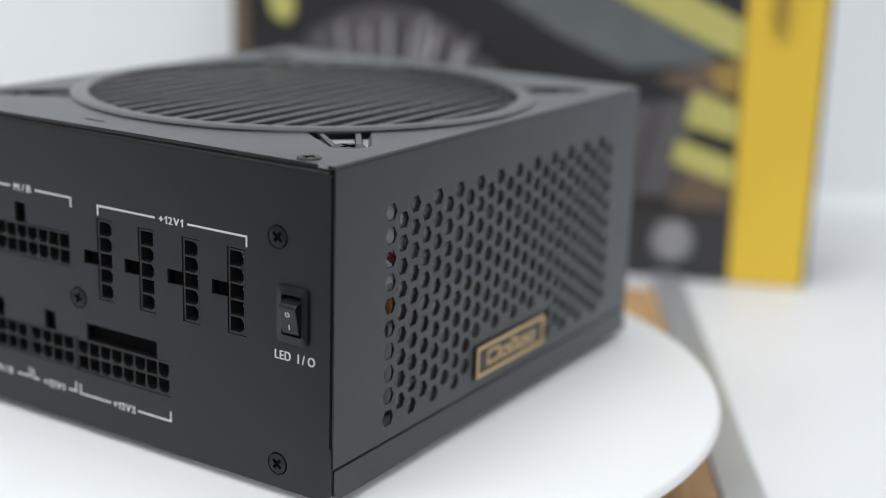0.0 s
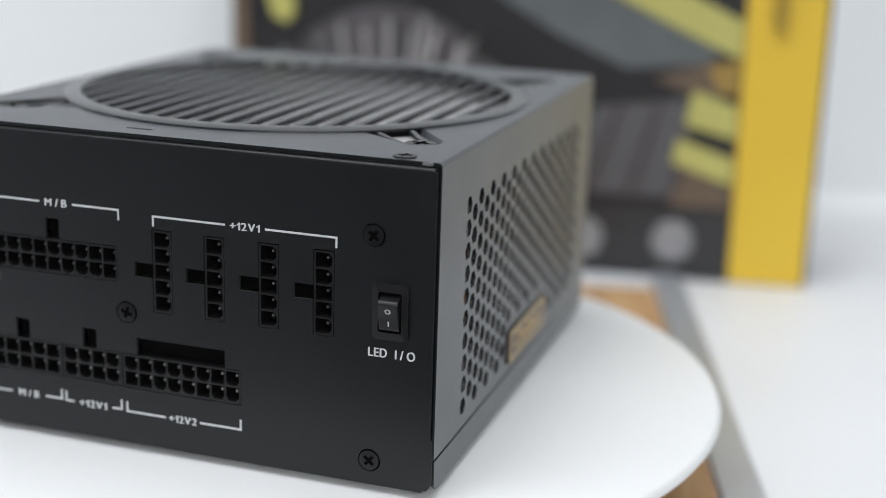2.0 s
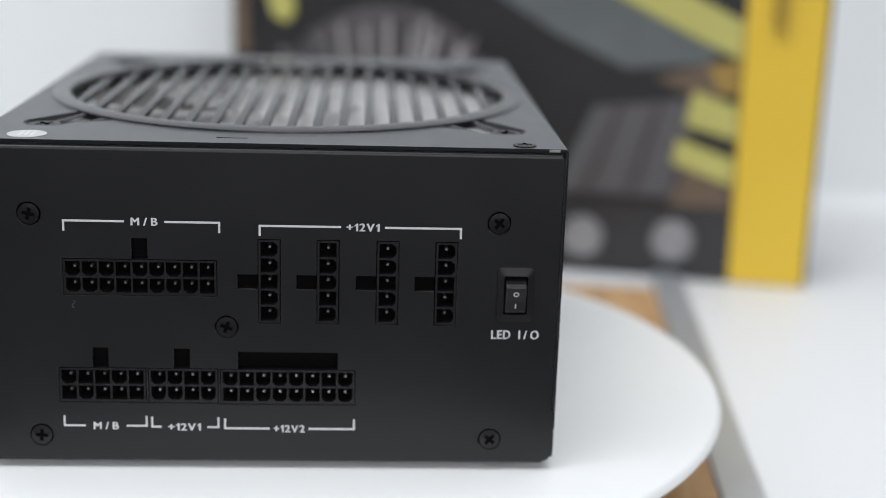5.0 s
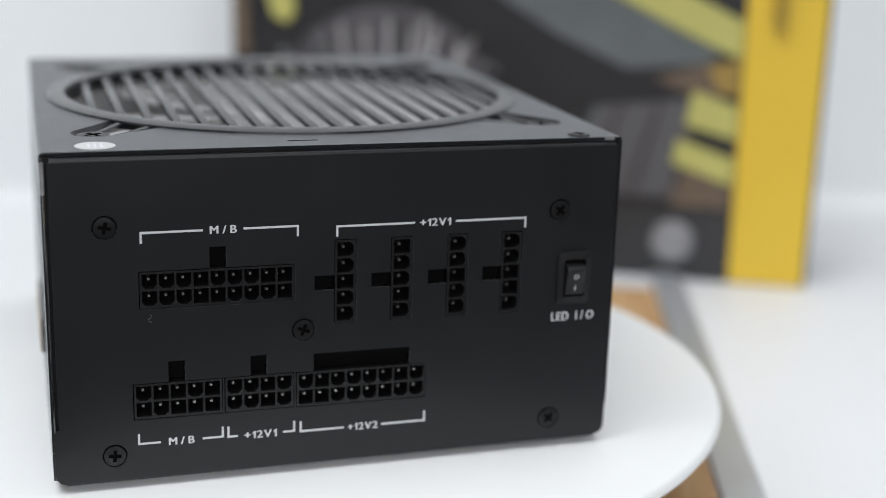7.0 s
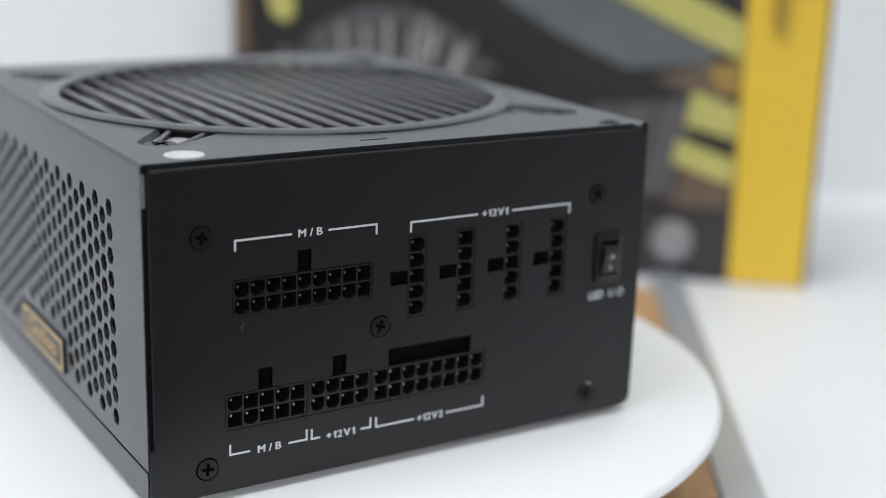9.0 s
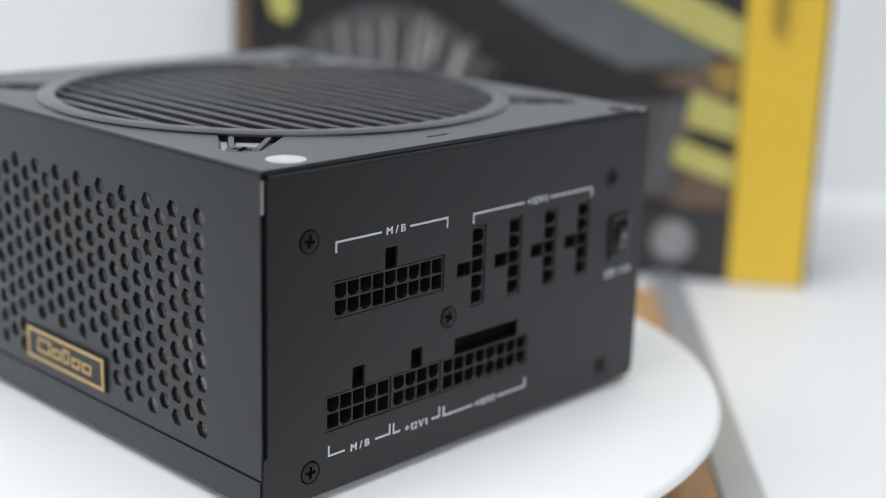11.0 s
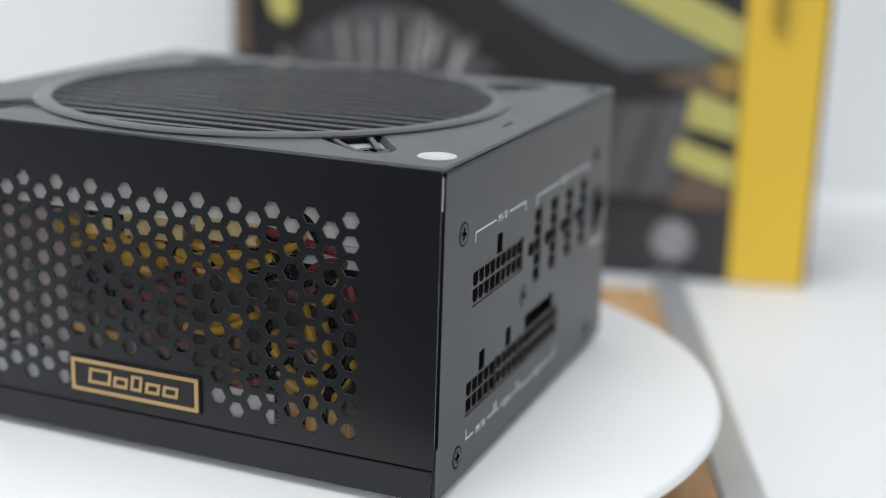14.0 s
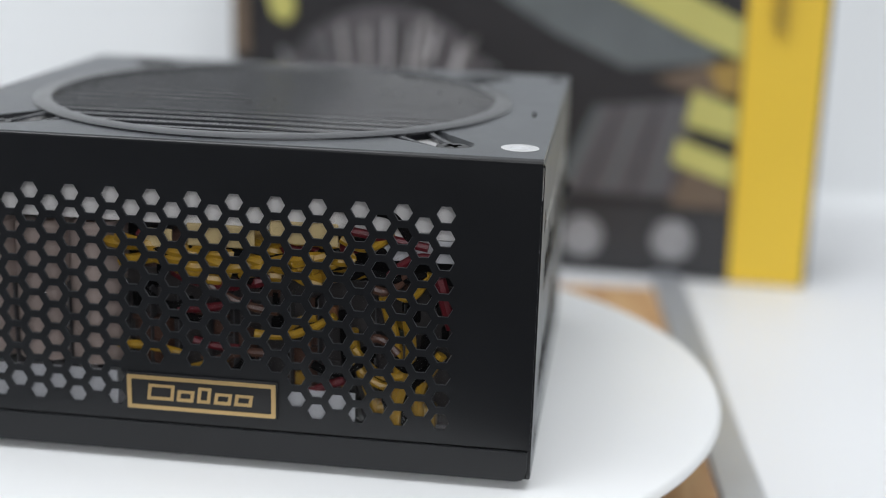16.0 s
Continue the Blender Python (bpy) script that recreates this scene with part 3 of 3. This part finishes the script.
        # near-black backs and slot blocks; the shade of the openings is in their colour
        part("socket_back_shade", mm_box(x0 + 0.2, x1 - 0.2, 6.6, 8.0, z0 + 0.2, z1 - 0.2), M_DARK, sock)
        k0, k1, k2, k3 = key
        part("key_slot_shade", mm_box(k0 + 0.04, k1 - 0.04, 2.6, 8.0, k2 + 0.04, k3 - 0.04), M_DARK, sock)
        for cx, cz, cell in cells:
            share("pin", pin, sock, Matrix.Translation(P(cx, 4.6, cz)))

    # screws
    head = screw_mesh()
    for k, (x, z) in enumerate(SCREWS):
        share("screw", head, psu, Matrix.Translation(P(x, -0.15, z)) @ pose(0, 0, 0, 0, (12, 38, 20, 5, 41)[k], 0))

    # print: brackets and words
    def bar(x0, x1, z0, z1):
        part("print_line", mm_box(x0, x1, -0.05, 0.02, z0, z1), M_INK, psu)

    t = 0.55
    for x0, x1, z, tick, word, gap, size in ((-52.6, -12.9, 65.7, -2.7, "M / B", (-37.1, -27.0), (6.8, 2.1)), (-3.2, 48.8, 65.1, -2.7, "+12V1", (17.8, 29.0), (8.5, 2.1)),
                                             (-54.5, -32.6, 10.0, 2.8, "M / B", (-48.8, -38.1), (6.6, 2.1)), (-31.7, -13.8, 9.8, 2.8, "+12V1", (-29.0, -17.0), (8.6, 2.1)),
                                             (-12.6, 22.0, 9.5, 2.8, "+12V2", (-0.6, 9.7), (8.3, 2.1))):
        bar(x0, gap[0], z - t / 2, z + t / 2)
        bar(gap[1], x1, z - t / 2, z + t / 2)
        lo, hi = sorted((z + math.copysign(t / 2, tick), z + tick))
        bar(x0, x0 + t, lo, hi)
        bar(x1 - t, x1, lo, hi)
        text_part(word, sum(gap) / 2, z, size[0], size[1], psu, M_INK)
    text_part("LED   I / O", 63.7, 36.6, 12.6, 2.45, psu, M_INK)

    # rocker switch
    bez = plate(rect(58.5, 68.1, 40.3, 55.1, 1.3), [rect(60.2, 66.4, 42.4, 52.9, 0.6)], lambda u, v, w: P(u, -1.0 + w, v), 1.0)
    for v in bez.verts:
        x, z = v.co.x / MM - OX, v.co.z / MM
        if v.co.y / MM - OY < -0.8 and (x < 59 or x > 67.6 or z < 41 or z > 54.6):
            v.co.y += 0.00035
    sw = part("switch_bezel", bez, M_NYLON, psu, "black plastic rocker switch")
    bm = bmesh.new()
    prof = [(0.6, 52.0), (-2.4, 51.0), (-2.9, 50.2), (-1.9, 46.4), (-1.3, 43.3), (-0.8, 42.9), (4.0, 42.9), (4.0, 52.0)]
    ends = [[bm.verts.new(P(x, y, z)) for y, z in prof] for x in (60.6, 66.0)]
    for k in range(len(prof)):
        j = (k + 1) % len(prof)
        bm.faces.new((ends[0][k], ends[0][j], ends[1][j], ends[1][k]))
    bm.faces.new(ends[0])
    bm.faces.new(ends[1])
    bmesh.ops.recalc_face_normals(bm, faces=bm.faces)
    bmesh.ops.bevel(bm, geom=bm.edges[:], offset=0.00025, segments=2, profile=0.5, affect="EDGES")
    rocker = part("rocker", bm, M_NYLON, sw, "black rocker with white marks")
    # black block behind the rocker, coloured for the shade in the opening
    part("switch_well_shade", mm_box(59.5, 67.1, 1.0, 6.0, 41.6, 53.6), M_DARK, sw)
    text_part("O", 63.3, 48.4, 1.5, 1.35, rocker, M_INK, "rocker_mark", -2.50, pose(0, 0, 0, 16, 0, 0), 0.02)
    text_part("I", 63.3, 45.0, 0.32, 1.35, rocker, M_INK, "rocker_mark", -1.74, pose(0, 0, 0, 10, 0, 0), 0.02)

    # fan grille: ring, parallel bars, four double legs with their screws
    prof = [(R_IN, 83.8), (R_IN, 86.6), (R_IN + 0.5, 87.3), (R_OUT - 1.2, 87.3), (R_OUT, 86.8), (R_OUT, 86.33), (R_OUT - 1.5, 86.2), (R_OUT - 2.6, 83.8), (R_IN, 83.8)]
    bm = lathe([(r * MM, z * MM) for r, z in prof], 128)
    bmesh.ops.remove_doubles(bm, verts=bm.verts, dist=1e-6)
    bmesh.ops.translate(bm, vec=P(0, FAN_Y, 0), verts=bm.verts)
    grille = part("grille_ring", bm, M_GRILLE, psu, "black plastic ring round the fan opening", True)
    for k in range(-9, 9):
        x = 7.0 * k + 3.5
        half = math.sqrt(max(0.0, (R_IN + 0.4) ** 2 - x * x))
        part("grille_bar", mm_box(x - 1.2, x + 1.2, FAN_Y - half, FAN_Y + half, 84.9, 86.6, 0.3, 2), M_GRILLE, grille, smooth=True)
    top_screw = screw_mesh(4.2, "grille_screw_head")
    c = math.sqrt(0.5)
    for ax in (-1, 1):
        for ay in (-1, 1):
            def at(u, v, z):
                return P(ax * c * (u - v), FAN_Y + ay * c * (u + v), z)
            def strip(side):
                """A flat arm from the ring down to the screw."""
                arm = bmesh.new()
                rows = []
                for u, v, z, half in ((67.0, 5.6, HT + 0.6, 1.2), (71.0, 5.0, HT + 0.2, 1.1), (78.0, 3.9, HT - 0.5, 1.0), (85.5, 2.8, HT - 0.9, 1.0)):
                    rows.append([arm.verts.new(at(u, side * (v + k * half), z - d)) for k, d in ((-1, 0.8), (-0.75, 0.25), (0, 0), (0.75, 0.25), (1, 0.8), (0, 1.2))])
                for r0, r1 in zip(rows, rows[1:]):
                    for q in range(6):
                        arm.faces.new((r0[q], r0[(q + 1) % 6], r1[(q + 1) % 6], r1[q]))
                arm.faces.new(rows[0])
                arm.faces.new(rows[-1])
                bmesh.ops.recalc_face_normals(arm, faces=arm.faces)
                return arm

            dish = bmesh.new()         # pressed recess in the cover round the arms
            rings = []
            for k, z in ((1.004, HT - 0.05), (0.97, HT - 0.5), (0.90, HT - 1.7), (0.80, HT - 2.6), (0.4, HT - 2.7)):
                rings.append([dish.verts.new(at(80.5 + k * (u - 80.5), k * v, z)) for u, v in
                              [(69.2, -8.8)] + [(86.6 + 6.0 * math.cos(radians(a)), 6.0 * math.sin(radians(a))) for a in range(-90, 91, 15)] + [(69.2, 8.8)]])
            n = len(rings[0])
            for r0, r1 in zip(rings, rings[1:]):
                for q in range(n):
                    dish.faces.new((r0[q], r0[(q + 1) % n], r1[(q + 1) % n], r1[q]))
            dish.faces.new(rings[-1])
            bmesh.ops.recalc_face_normals(dish, faces=dish.faces)
            part("pressed_recess", dish, M_PAINT, psu, smooth=True)
            floor_loop = [(68.6, -8.3), (82.4, -5.6), (82.4, 5.6), (68.6, 8.3)]
            part("fan_corner", plate(floor_loop, [], lambda u, v, w: at(u, v, HT - 1.9 - w), 0.6), M_FAN, psu, "pale corner of the fan frame")
            leg = part("grille_leg", strip(1), M_GRILLE, grille, smooth=True)
            part("grille_strut", strip(-1), M_GRILLE, leg, smooth=True)
            share("grille_screw", top_screw, leg, Matrix.Translation(at(87.0, 0, HT - 0.35)) @ pose(0, 0, 0, -90, 0, 0) @ pose(0, 0, 0, 0, 25 * ax + 10 * ay, 0))
    share("cover_screw", screw_mesh(3.0, "cover_screw_head"), psu, Matrix.Translation(P(64.5, 4.4, HT + 0.42)) @ pose(0, 0, 0, -90, 0, 0))
    bm = lathe([(0, 0.0), (4.9 * MM, 0.0), (4.9 * MM, 0.1 * MM), (0, 0.12 * MM)], 40)
    bmesh.ops.translate(bm, vec=P(-62.0, 7.3, HT + 0.01), verts=bm.verts)
    st = part("round_sticker", bm, M_STICKER, psu, "round silver-white seal sticker")
    for k in (-1, 0, 1):
        part("print_bar", mm_box(-62.0 + 1.5 * k - 0.3, -62.0 + 1.5 * k + 0.3, 4.7, 9.9, HT + 0.13, HT + 0.16), M_ALU, st)

    # fan under the grille
    bm = lathe([(0, 60 * MM), (21 * MM, 60 * MM), (21.5 * MM, 61 * MM), (21.5 * MM, 81.4 * MM), (20.5 * MM, 82.6 * MM), (0, 82.8 * MM)], 48)
    bmesh.ops.translate(bm, vec=P(0, FAN_Y, 0), verts=bm.verts)
    hub = part("fan_hub", bm, M_FAN, psu, "frosted pale fan hub", True)
    nb = 9
    for k in range(nb):
        bm = bmesh.new()
        grid = []
        for i in range(7):
            r = 20.5 + (63.0 - 20.5) * i / 6
            row = []
            for j in range(6):
                f = j / 5
                a = 2 * math.pi * k / nb - 0.10 * i + (f - 0.5) * 0.56 * (1.08 - 0.04 * i)
                z = 74.0 + 8.0 * f + 1.6 * math.sin(math.pi * f)
                row.append((r * math.cos(a), r * math.sin(a), z))
            grid.append(row)
        top_v = [[bm.verts.new(P(x, FAN_Y + y, z)) for x, y, z in row] for row in grid]
        bot_v = [[bm.verts.new(P(x, FAN_Y + y, z - 1.5)) for x, y, z in row] for row in grid]
        for i in range(6):
            for j in range(5):
                bm.faces.new((top_v[i][j], top_v[i][j + 1], top_v[i + 1][j + 1], top_v[i + 1][j]))
                bm.faces.new((bot_v[i][j], bot_v[i + 1][j], bot_v[i + 1][j + 1], bot_v[i][j + 1]))
        for vs, ws in ((top_v[0], bot_v[0]), (top_v[6], bot_v[6]), ([r[0] for r in top_v], [r[0] for r in bot_v]), ([r[5] for r in top_v], [r[5] for r in bot_v])):
            for q in range(len(vs) - 1):
                bm.faces.new((vs[q], vs[q + 1], ws[q + 1], ws[q]))
        bmesh.ops.recalc_face_normals(bm, faces=bm.faces)
        part("fan_blade", bm, M_FAN, hub, smooth=True)
    for z in (81.6, 66.0):
        fr = plate(rect(-70, 70, FAN_Y - 70, FAN_Y + 70, 6), [ngon(0, FAN_Y, 65.5, 64)], lambda u, v, w: P(u, v, z - w), 3.0)
        part("fan_flange", fr, M_FAN, hub, "frosted pale fan frame")
    bm = lathe([(65.6 * MM, 66 * MM), (65.6 * MM, 80.6 * MM), (69 * MM, 80.6 * MM), (69 * MM, 66 * MM), (65.6 * MM, 66 * MM)], 72)
    bmesh.ops.remove_doubles(bm, verts=bm.verts, dist=1e-6)
    bmesh.ops.translate(bm, vec=P(0, FAN_Y, 0), verts=bm.verts)
    part("fan_duct", bm, M_FAN, hub, "frosted pale fan duct", True)
    for ax in (-1, 1):
        for ay in (-1, 1):
            bm = lathe([(0, 66 * MM), (3.6 * MM, 66 * MM), (3.6 * MM, 80.6 * MM), (0, 80.6 * MM)], 20)
            bmesh.ops.translate(bm, vec=P(64 * ax, FAN_Y + 64 * ay, 0), verts=bm.verts)
            part("fan_post", bm, M_FAN, hub, smooth=True)

    # inside, seen through the holes
    for s in (-1, 1):
        film = part("clear_film", mm_box(*sorted((s * 74.62, s * 74.52)), 21.0 if s < 0 else 26.5, 158, 10.6, 77.0), M_FILM, psu, "clear plastic insulating film")
        film.visible_shadow = False
    part("circuit_board", mm_box(-71, 71, 12, 165, 8.0, 9.6), M_PCB, psu)
    for s in (-1, 1):
        part("insulating_sheet", mm_box(*sorted((s * 71.5, s * 38.0)), 14, 164, 9.7, 10.1), M_MYLAR, psu)
        part("fan_side", mm_box(*sorted((s * 71.4, s * 70.2)), 16, 156, 63.2, 83, 0.3), M_FROST, psu, "frosted pale side of the fan frame")
        part("sheet_wall", mm_box(*sorted((s * 72.6, s * 72.2)), 112, 158, 9.8, 22), M_MYLAR, psu, "pale insulating sheet")
        part("sheet_wall", mm_box(*sorted((s * 72.6, s * 72.2)), 47, 66, 9.8, 20.5), M_MYLAR, psu, "pale insulating sheet")
    for x0, x1, y0, y1, z0, z1 in ((-34, -32, 30, 150, 10.1, 36), (30, 32, 30, 150, 10.1, 36)):
        hs = part("heat_sink", mm_box(x0, x1, y0, y1, z0, z1, 0.3), M_ANOD, psu, "black anodised heat sink")
        for k in range(6):
            y = y0 + (k + 0.5) * (y1 - y0) / 6
            part("fin", mm_box(x0 - 6, x1 + 6, y, y + 1.0, z0, z1), M_ANOD, hs)
    for x0, x1, y0, y1, z0, z1 in ((-70, -64, 26, 44, 10.1, 17), (-66, -50, 66, 84, 50, 60), (60, 70, 70, 92, 10.1, 36), (60, 70, 96, 120, 10.1, 33), (58, 68, 124, 140, 10.1, 30)):
        part("transformer", mm_box(x0, x1, y0, y1, z0, z1, 1.2), M_TAPE, psu, "transformer wrapped in yellow tape")
    for x, y, r, z1 in ((-60, 62, 7, 30), (-62, 104, 6, 36), (-20, 120, 14, 34), (20, 120, 14, 34), (62, 44, 6, 34), (62, 30, 6, 38), (-60, 52, 5, 26), (-58, 80, 8, 34)):
        bm = lathe([(0, 9.6 * MM), (r * MM, 9.6 * MM), (r * MM, (z1 - 0.8) * MM), ((r - 0.8) * MM, z1 * MM), (0, z1 * MM)], 24)
        bmesh.ops.translate(bm, vec=P(x, y, 0), verts=bm.verts)
        part("capacitor", bm, M_CAP, psu, smooth=True)
    for x, y, r, z1 in ((-64.4, 119, 7.8, 62), (-64.2, 134, 8.0, 61.5), (-64.4, 149, 7.8, 62)):
        bm = lathe([(0, 23 * MM), (r * MM, 23 * MM), (r * MM, (z1 - 1.5) * MM), ((r - 1.5) * MM, z1 * MM), (0, z1 * MM)], 40)
        bmesh.ops.translate(bm, vec=P(x, y, 0), verts=bm.verts)
        part("coil_former", bm, M_FORMER, psu, "pinkish brown coil former", True)
    for x, y, z in ((70, 40, 46), (70, 56, 36)):
        pts = [P(x + 1.2 * math.cos(0.8 * k), y + 7 * math.cos(radians(15 * k)), z + 9 * math.sin(radians(15 * k))) for k in range(25)]
        part("coil", tube(pts, 0.0030, 10), M_COIL, psu, "brown copper coil", True)
    part("inner_shield", mm_box(-64.5, -63.8, 20, 112, 10.2, 49.0), M_SHIELD, psu, "dull grey inner shield")
    part("inner_shield", mm_box(66.0, 66.8, 20, 156, 10.2, 46.0), M_SHIELD, psu, "dull grey inner shield")
    for y0, y1, z0, z1 in ((64, 78, 22, 46), (80, 96, 26, 50), (112, 124, 20, 44)):
        part("transformer", mm_box(69.5, 73.4, y0, y1, z0, z1, 1.0), M_TAPE, psu, "transformer wrapped in yellow tape")
    for y, z1 in ((104, 58), (131, 60), (146, 60)):
        bm = lathe([(0, 14 * MM), (6.6 * MM, 14 * MM), (6.6 * MM, (z1 - 1.2) * MM), (5.4 * MM, z1 * MM), (0, z1 * MM)], 32)
        bmesh.ops.translate(bm, vec=P(66.8, y, 0), verts=bm.verts)
        part("coil_former", bm, M_FORMER, psu, "pinkish brown coil former", True)
    part("side_plate", mm_box(72.6, 73.4, 19, 156, 51, 76.0, 0.3), M_MYLAR, psu, "pale plastic inner plate")
    crng = random.Random(23)
    for k in range(90):    # small parts crowded on the boards behind the holes
        sg = -1 if k % 5 < 3 else 1
        y, z = crng.uniform(22, 108 if sg < 0 else 152), crng.uniform(14, 46)
        w, h, d = crng.uniform(1.2, 4.5), crng.uniform(1.5, 6.0), crng.uniform(1.0, 4.0)
        xa = sg * (64.4 if sg < 0 else 66.9)
        part("component", mm_box(*sorted((xa, xa + sg * d)), y, y + w, z, z + h, 0.25, 1),
             (M_DARK, M_CAP, M_SHIELD, M_PCB, M_DARK, M_COIL, M_TAPE, M_DARK, M_CAP, M_SHIELD, M_CAP)[k % 11], psu)
    for k in range(17):    # upright fins across the case, added to lighten the holes at a slant
        y = 27 + 7.6 * k
        part("fin", mm_box(-70.0, -64.9, y, y + 0.3, 13, 44 + (k % 3)), M_ADDED_FIN, psu)
        part("fin", mm_box(67.0, 71.0, y, y + 0.3, 13, 45 + 4 * (k % 2)), M_ALU, psu)
    part("side_plate", mm_box(70.2, 71.4, 18, 58, 46, 63.0, 0.3), M_ALU, psu, "plain aluminium plate")
    part("side_plate", mm_box(-71.0, -70.2, 19, 44, 57, 63.0, 0.3), M_ALU, psu, "plain aluminium plate")
    rng = random.Random(11)
    for k in range(30):
        s = -1 if k % 4 else 1
        y0 = rng.uniform(44, 84) if s < 0 else rng.uniform(60, 100)
        y1 = y0 + rng.uniform(14, 34)
        z0, z1 = (rng.uniform(48, 60), rng.uniform(50, 61)) if s < 0 else (rng.uniform(24, 46), rng.uniform(28, 50))
        x = s * rng.uniform(69, 72)
        bow = rng.uniform(-3, 3)
        pts = [P(x + s * 1.2 * math.sin(2.2 * i), y0 + (y1 - y0) * i / 8, z0 + (z1 - z0) * i / 8 + bow * math.sin(math.pi * i / 8)) for i in range(9)]
        part("wire", tube(pts, 0.0016, 8), (M_TAPE, M_TAPE, M_TAPE, M_RED, M_TAPE, M_DARK, M_TAPE)[k % 7], psu, smooth=True)
    for k in range(7):     # wires that climb from the board near the front
        y = 29 + 2.9 * k
        pts = [P(-69.5 - 0.8 * math.sin(k), y + (k - 2) * 1.4 * (i / 8) ** 2 + 2 * math.sin(0.5 * i + k), 12 + (20 + 5 * (k % 4)) * i / 8) for i in range(9)]
        part("wire", tube(pts, 0.0015, 8), (M_TAPE, M_DARK, M_TAPE, M_TAPE, M_DARK)[k % 5], psu, smooth=True)
    part("wire", tube([P(-71, 22 + 0.8 * i, 40 + 2.6 * i) for i in range(6)], 0.0018, 8), M_RED, psu, smooth=True)
    part("wire", tube([P(73.0, 23 + 3.0 * i, 61 - 2.2 * i) for i in range(8)], 0.0013, 8), M_RED, psu, smooth=True)
    wrng = random.Random(7)
    for k in range(26):    # dark red, yellow and black leads low among the parts, and a few that cross the fan frame
        high = k >= 18
        y0 = wrng.uniform(22, 40) if high else wrng.uniform(24, 104)
        z0 = wrng.uniform(54, 67) if high else wrng.uniform(20, 44)
        dy, dz, bow = wrng.uniform(8, 22), wrng.uniform(-9, 9), wrng.uniform(-4, 4)
        x = -72.6 if high else wrng.uniform(-72.4, -69.5)
        pts = [P(x, y0 + dy * i / 8, min(70.0, z0 + dz * i / 8 + bow * math.sin(math.pi * i / 8))) for i in range(9)]
        part("wire", tube(pts, 0.0012, 8), (M_RED, M_DARK, M_TAPE, M_CAP, M_TAPE, M_DARK)[k % 6], psu, smooth=True)
    for y0, y1, z0, z1 in ((52, 70, 60, 66), (74, 92, 58, 64), (96, 104, 57, 62)):
        part("tape_wrap", mm_box(-72.6, -71.6, y0, y1, z0, z1, 0.4), M_CREAM, psu, "cream insulating tape")
    part("lint_fibre", tube([P(-50.6 + 0.5 * math.sin(1.4 * i), -0.12, 44.6 - 0.42 * i) for i in range(6)], 0.00005, 6), M_STREAK, psu, "fine pale lint on the panel")
    part("socket_board", mm_box(-66, 66, 9.0, 10.2, 12, 76), M_PCB, psu)
    return psu


power_supply = build_power_supply()


# ---------- motion: the disc turns, and the power supply with it ----------
def motions():
    def turn(t):
        return -38.68 + 7.1723 * t + 0.01106 * (t - 8.0) ** 2

    walk(power_supply, [(t, pose(0, 0, 0, 0, 0, turn(t))) for t in range(17)])
    walk(disc, [(t, pose(0, 0, 0, 0, 0, turn(t))) for t in range(17)])


motions()
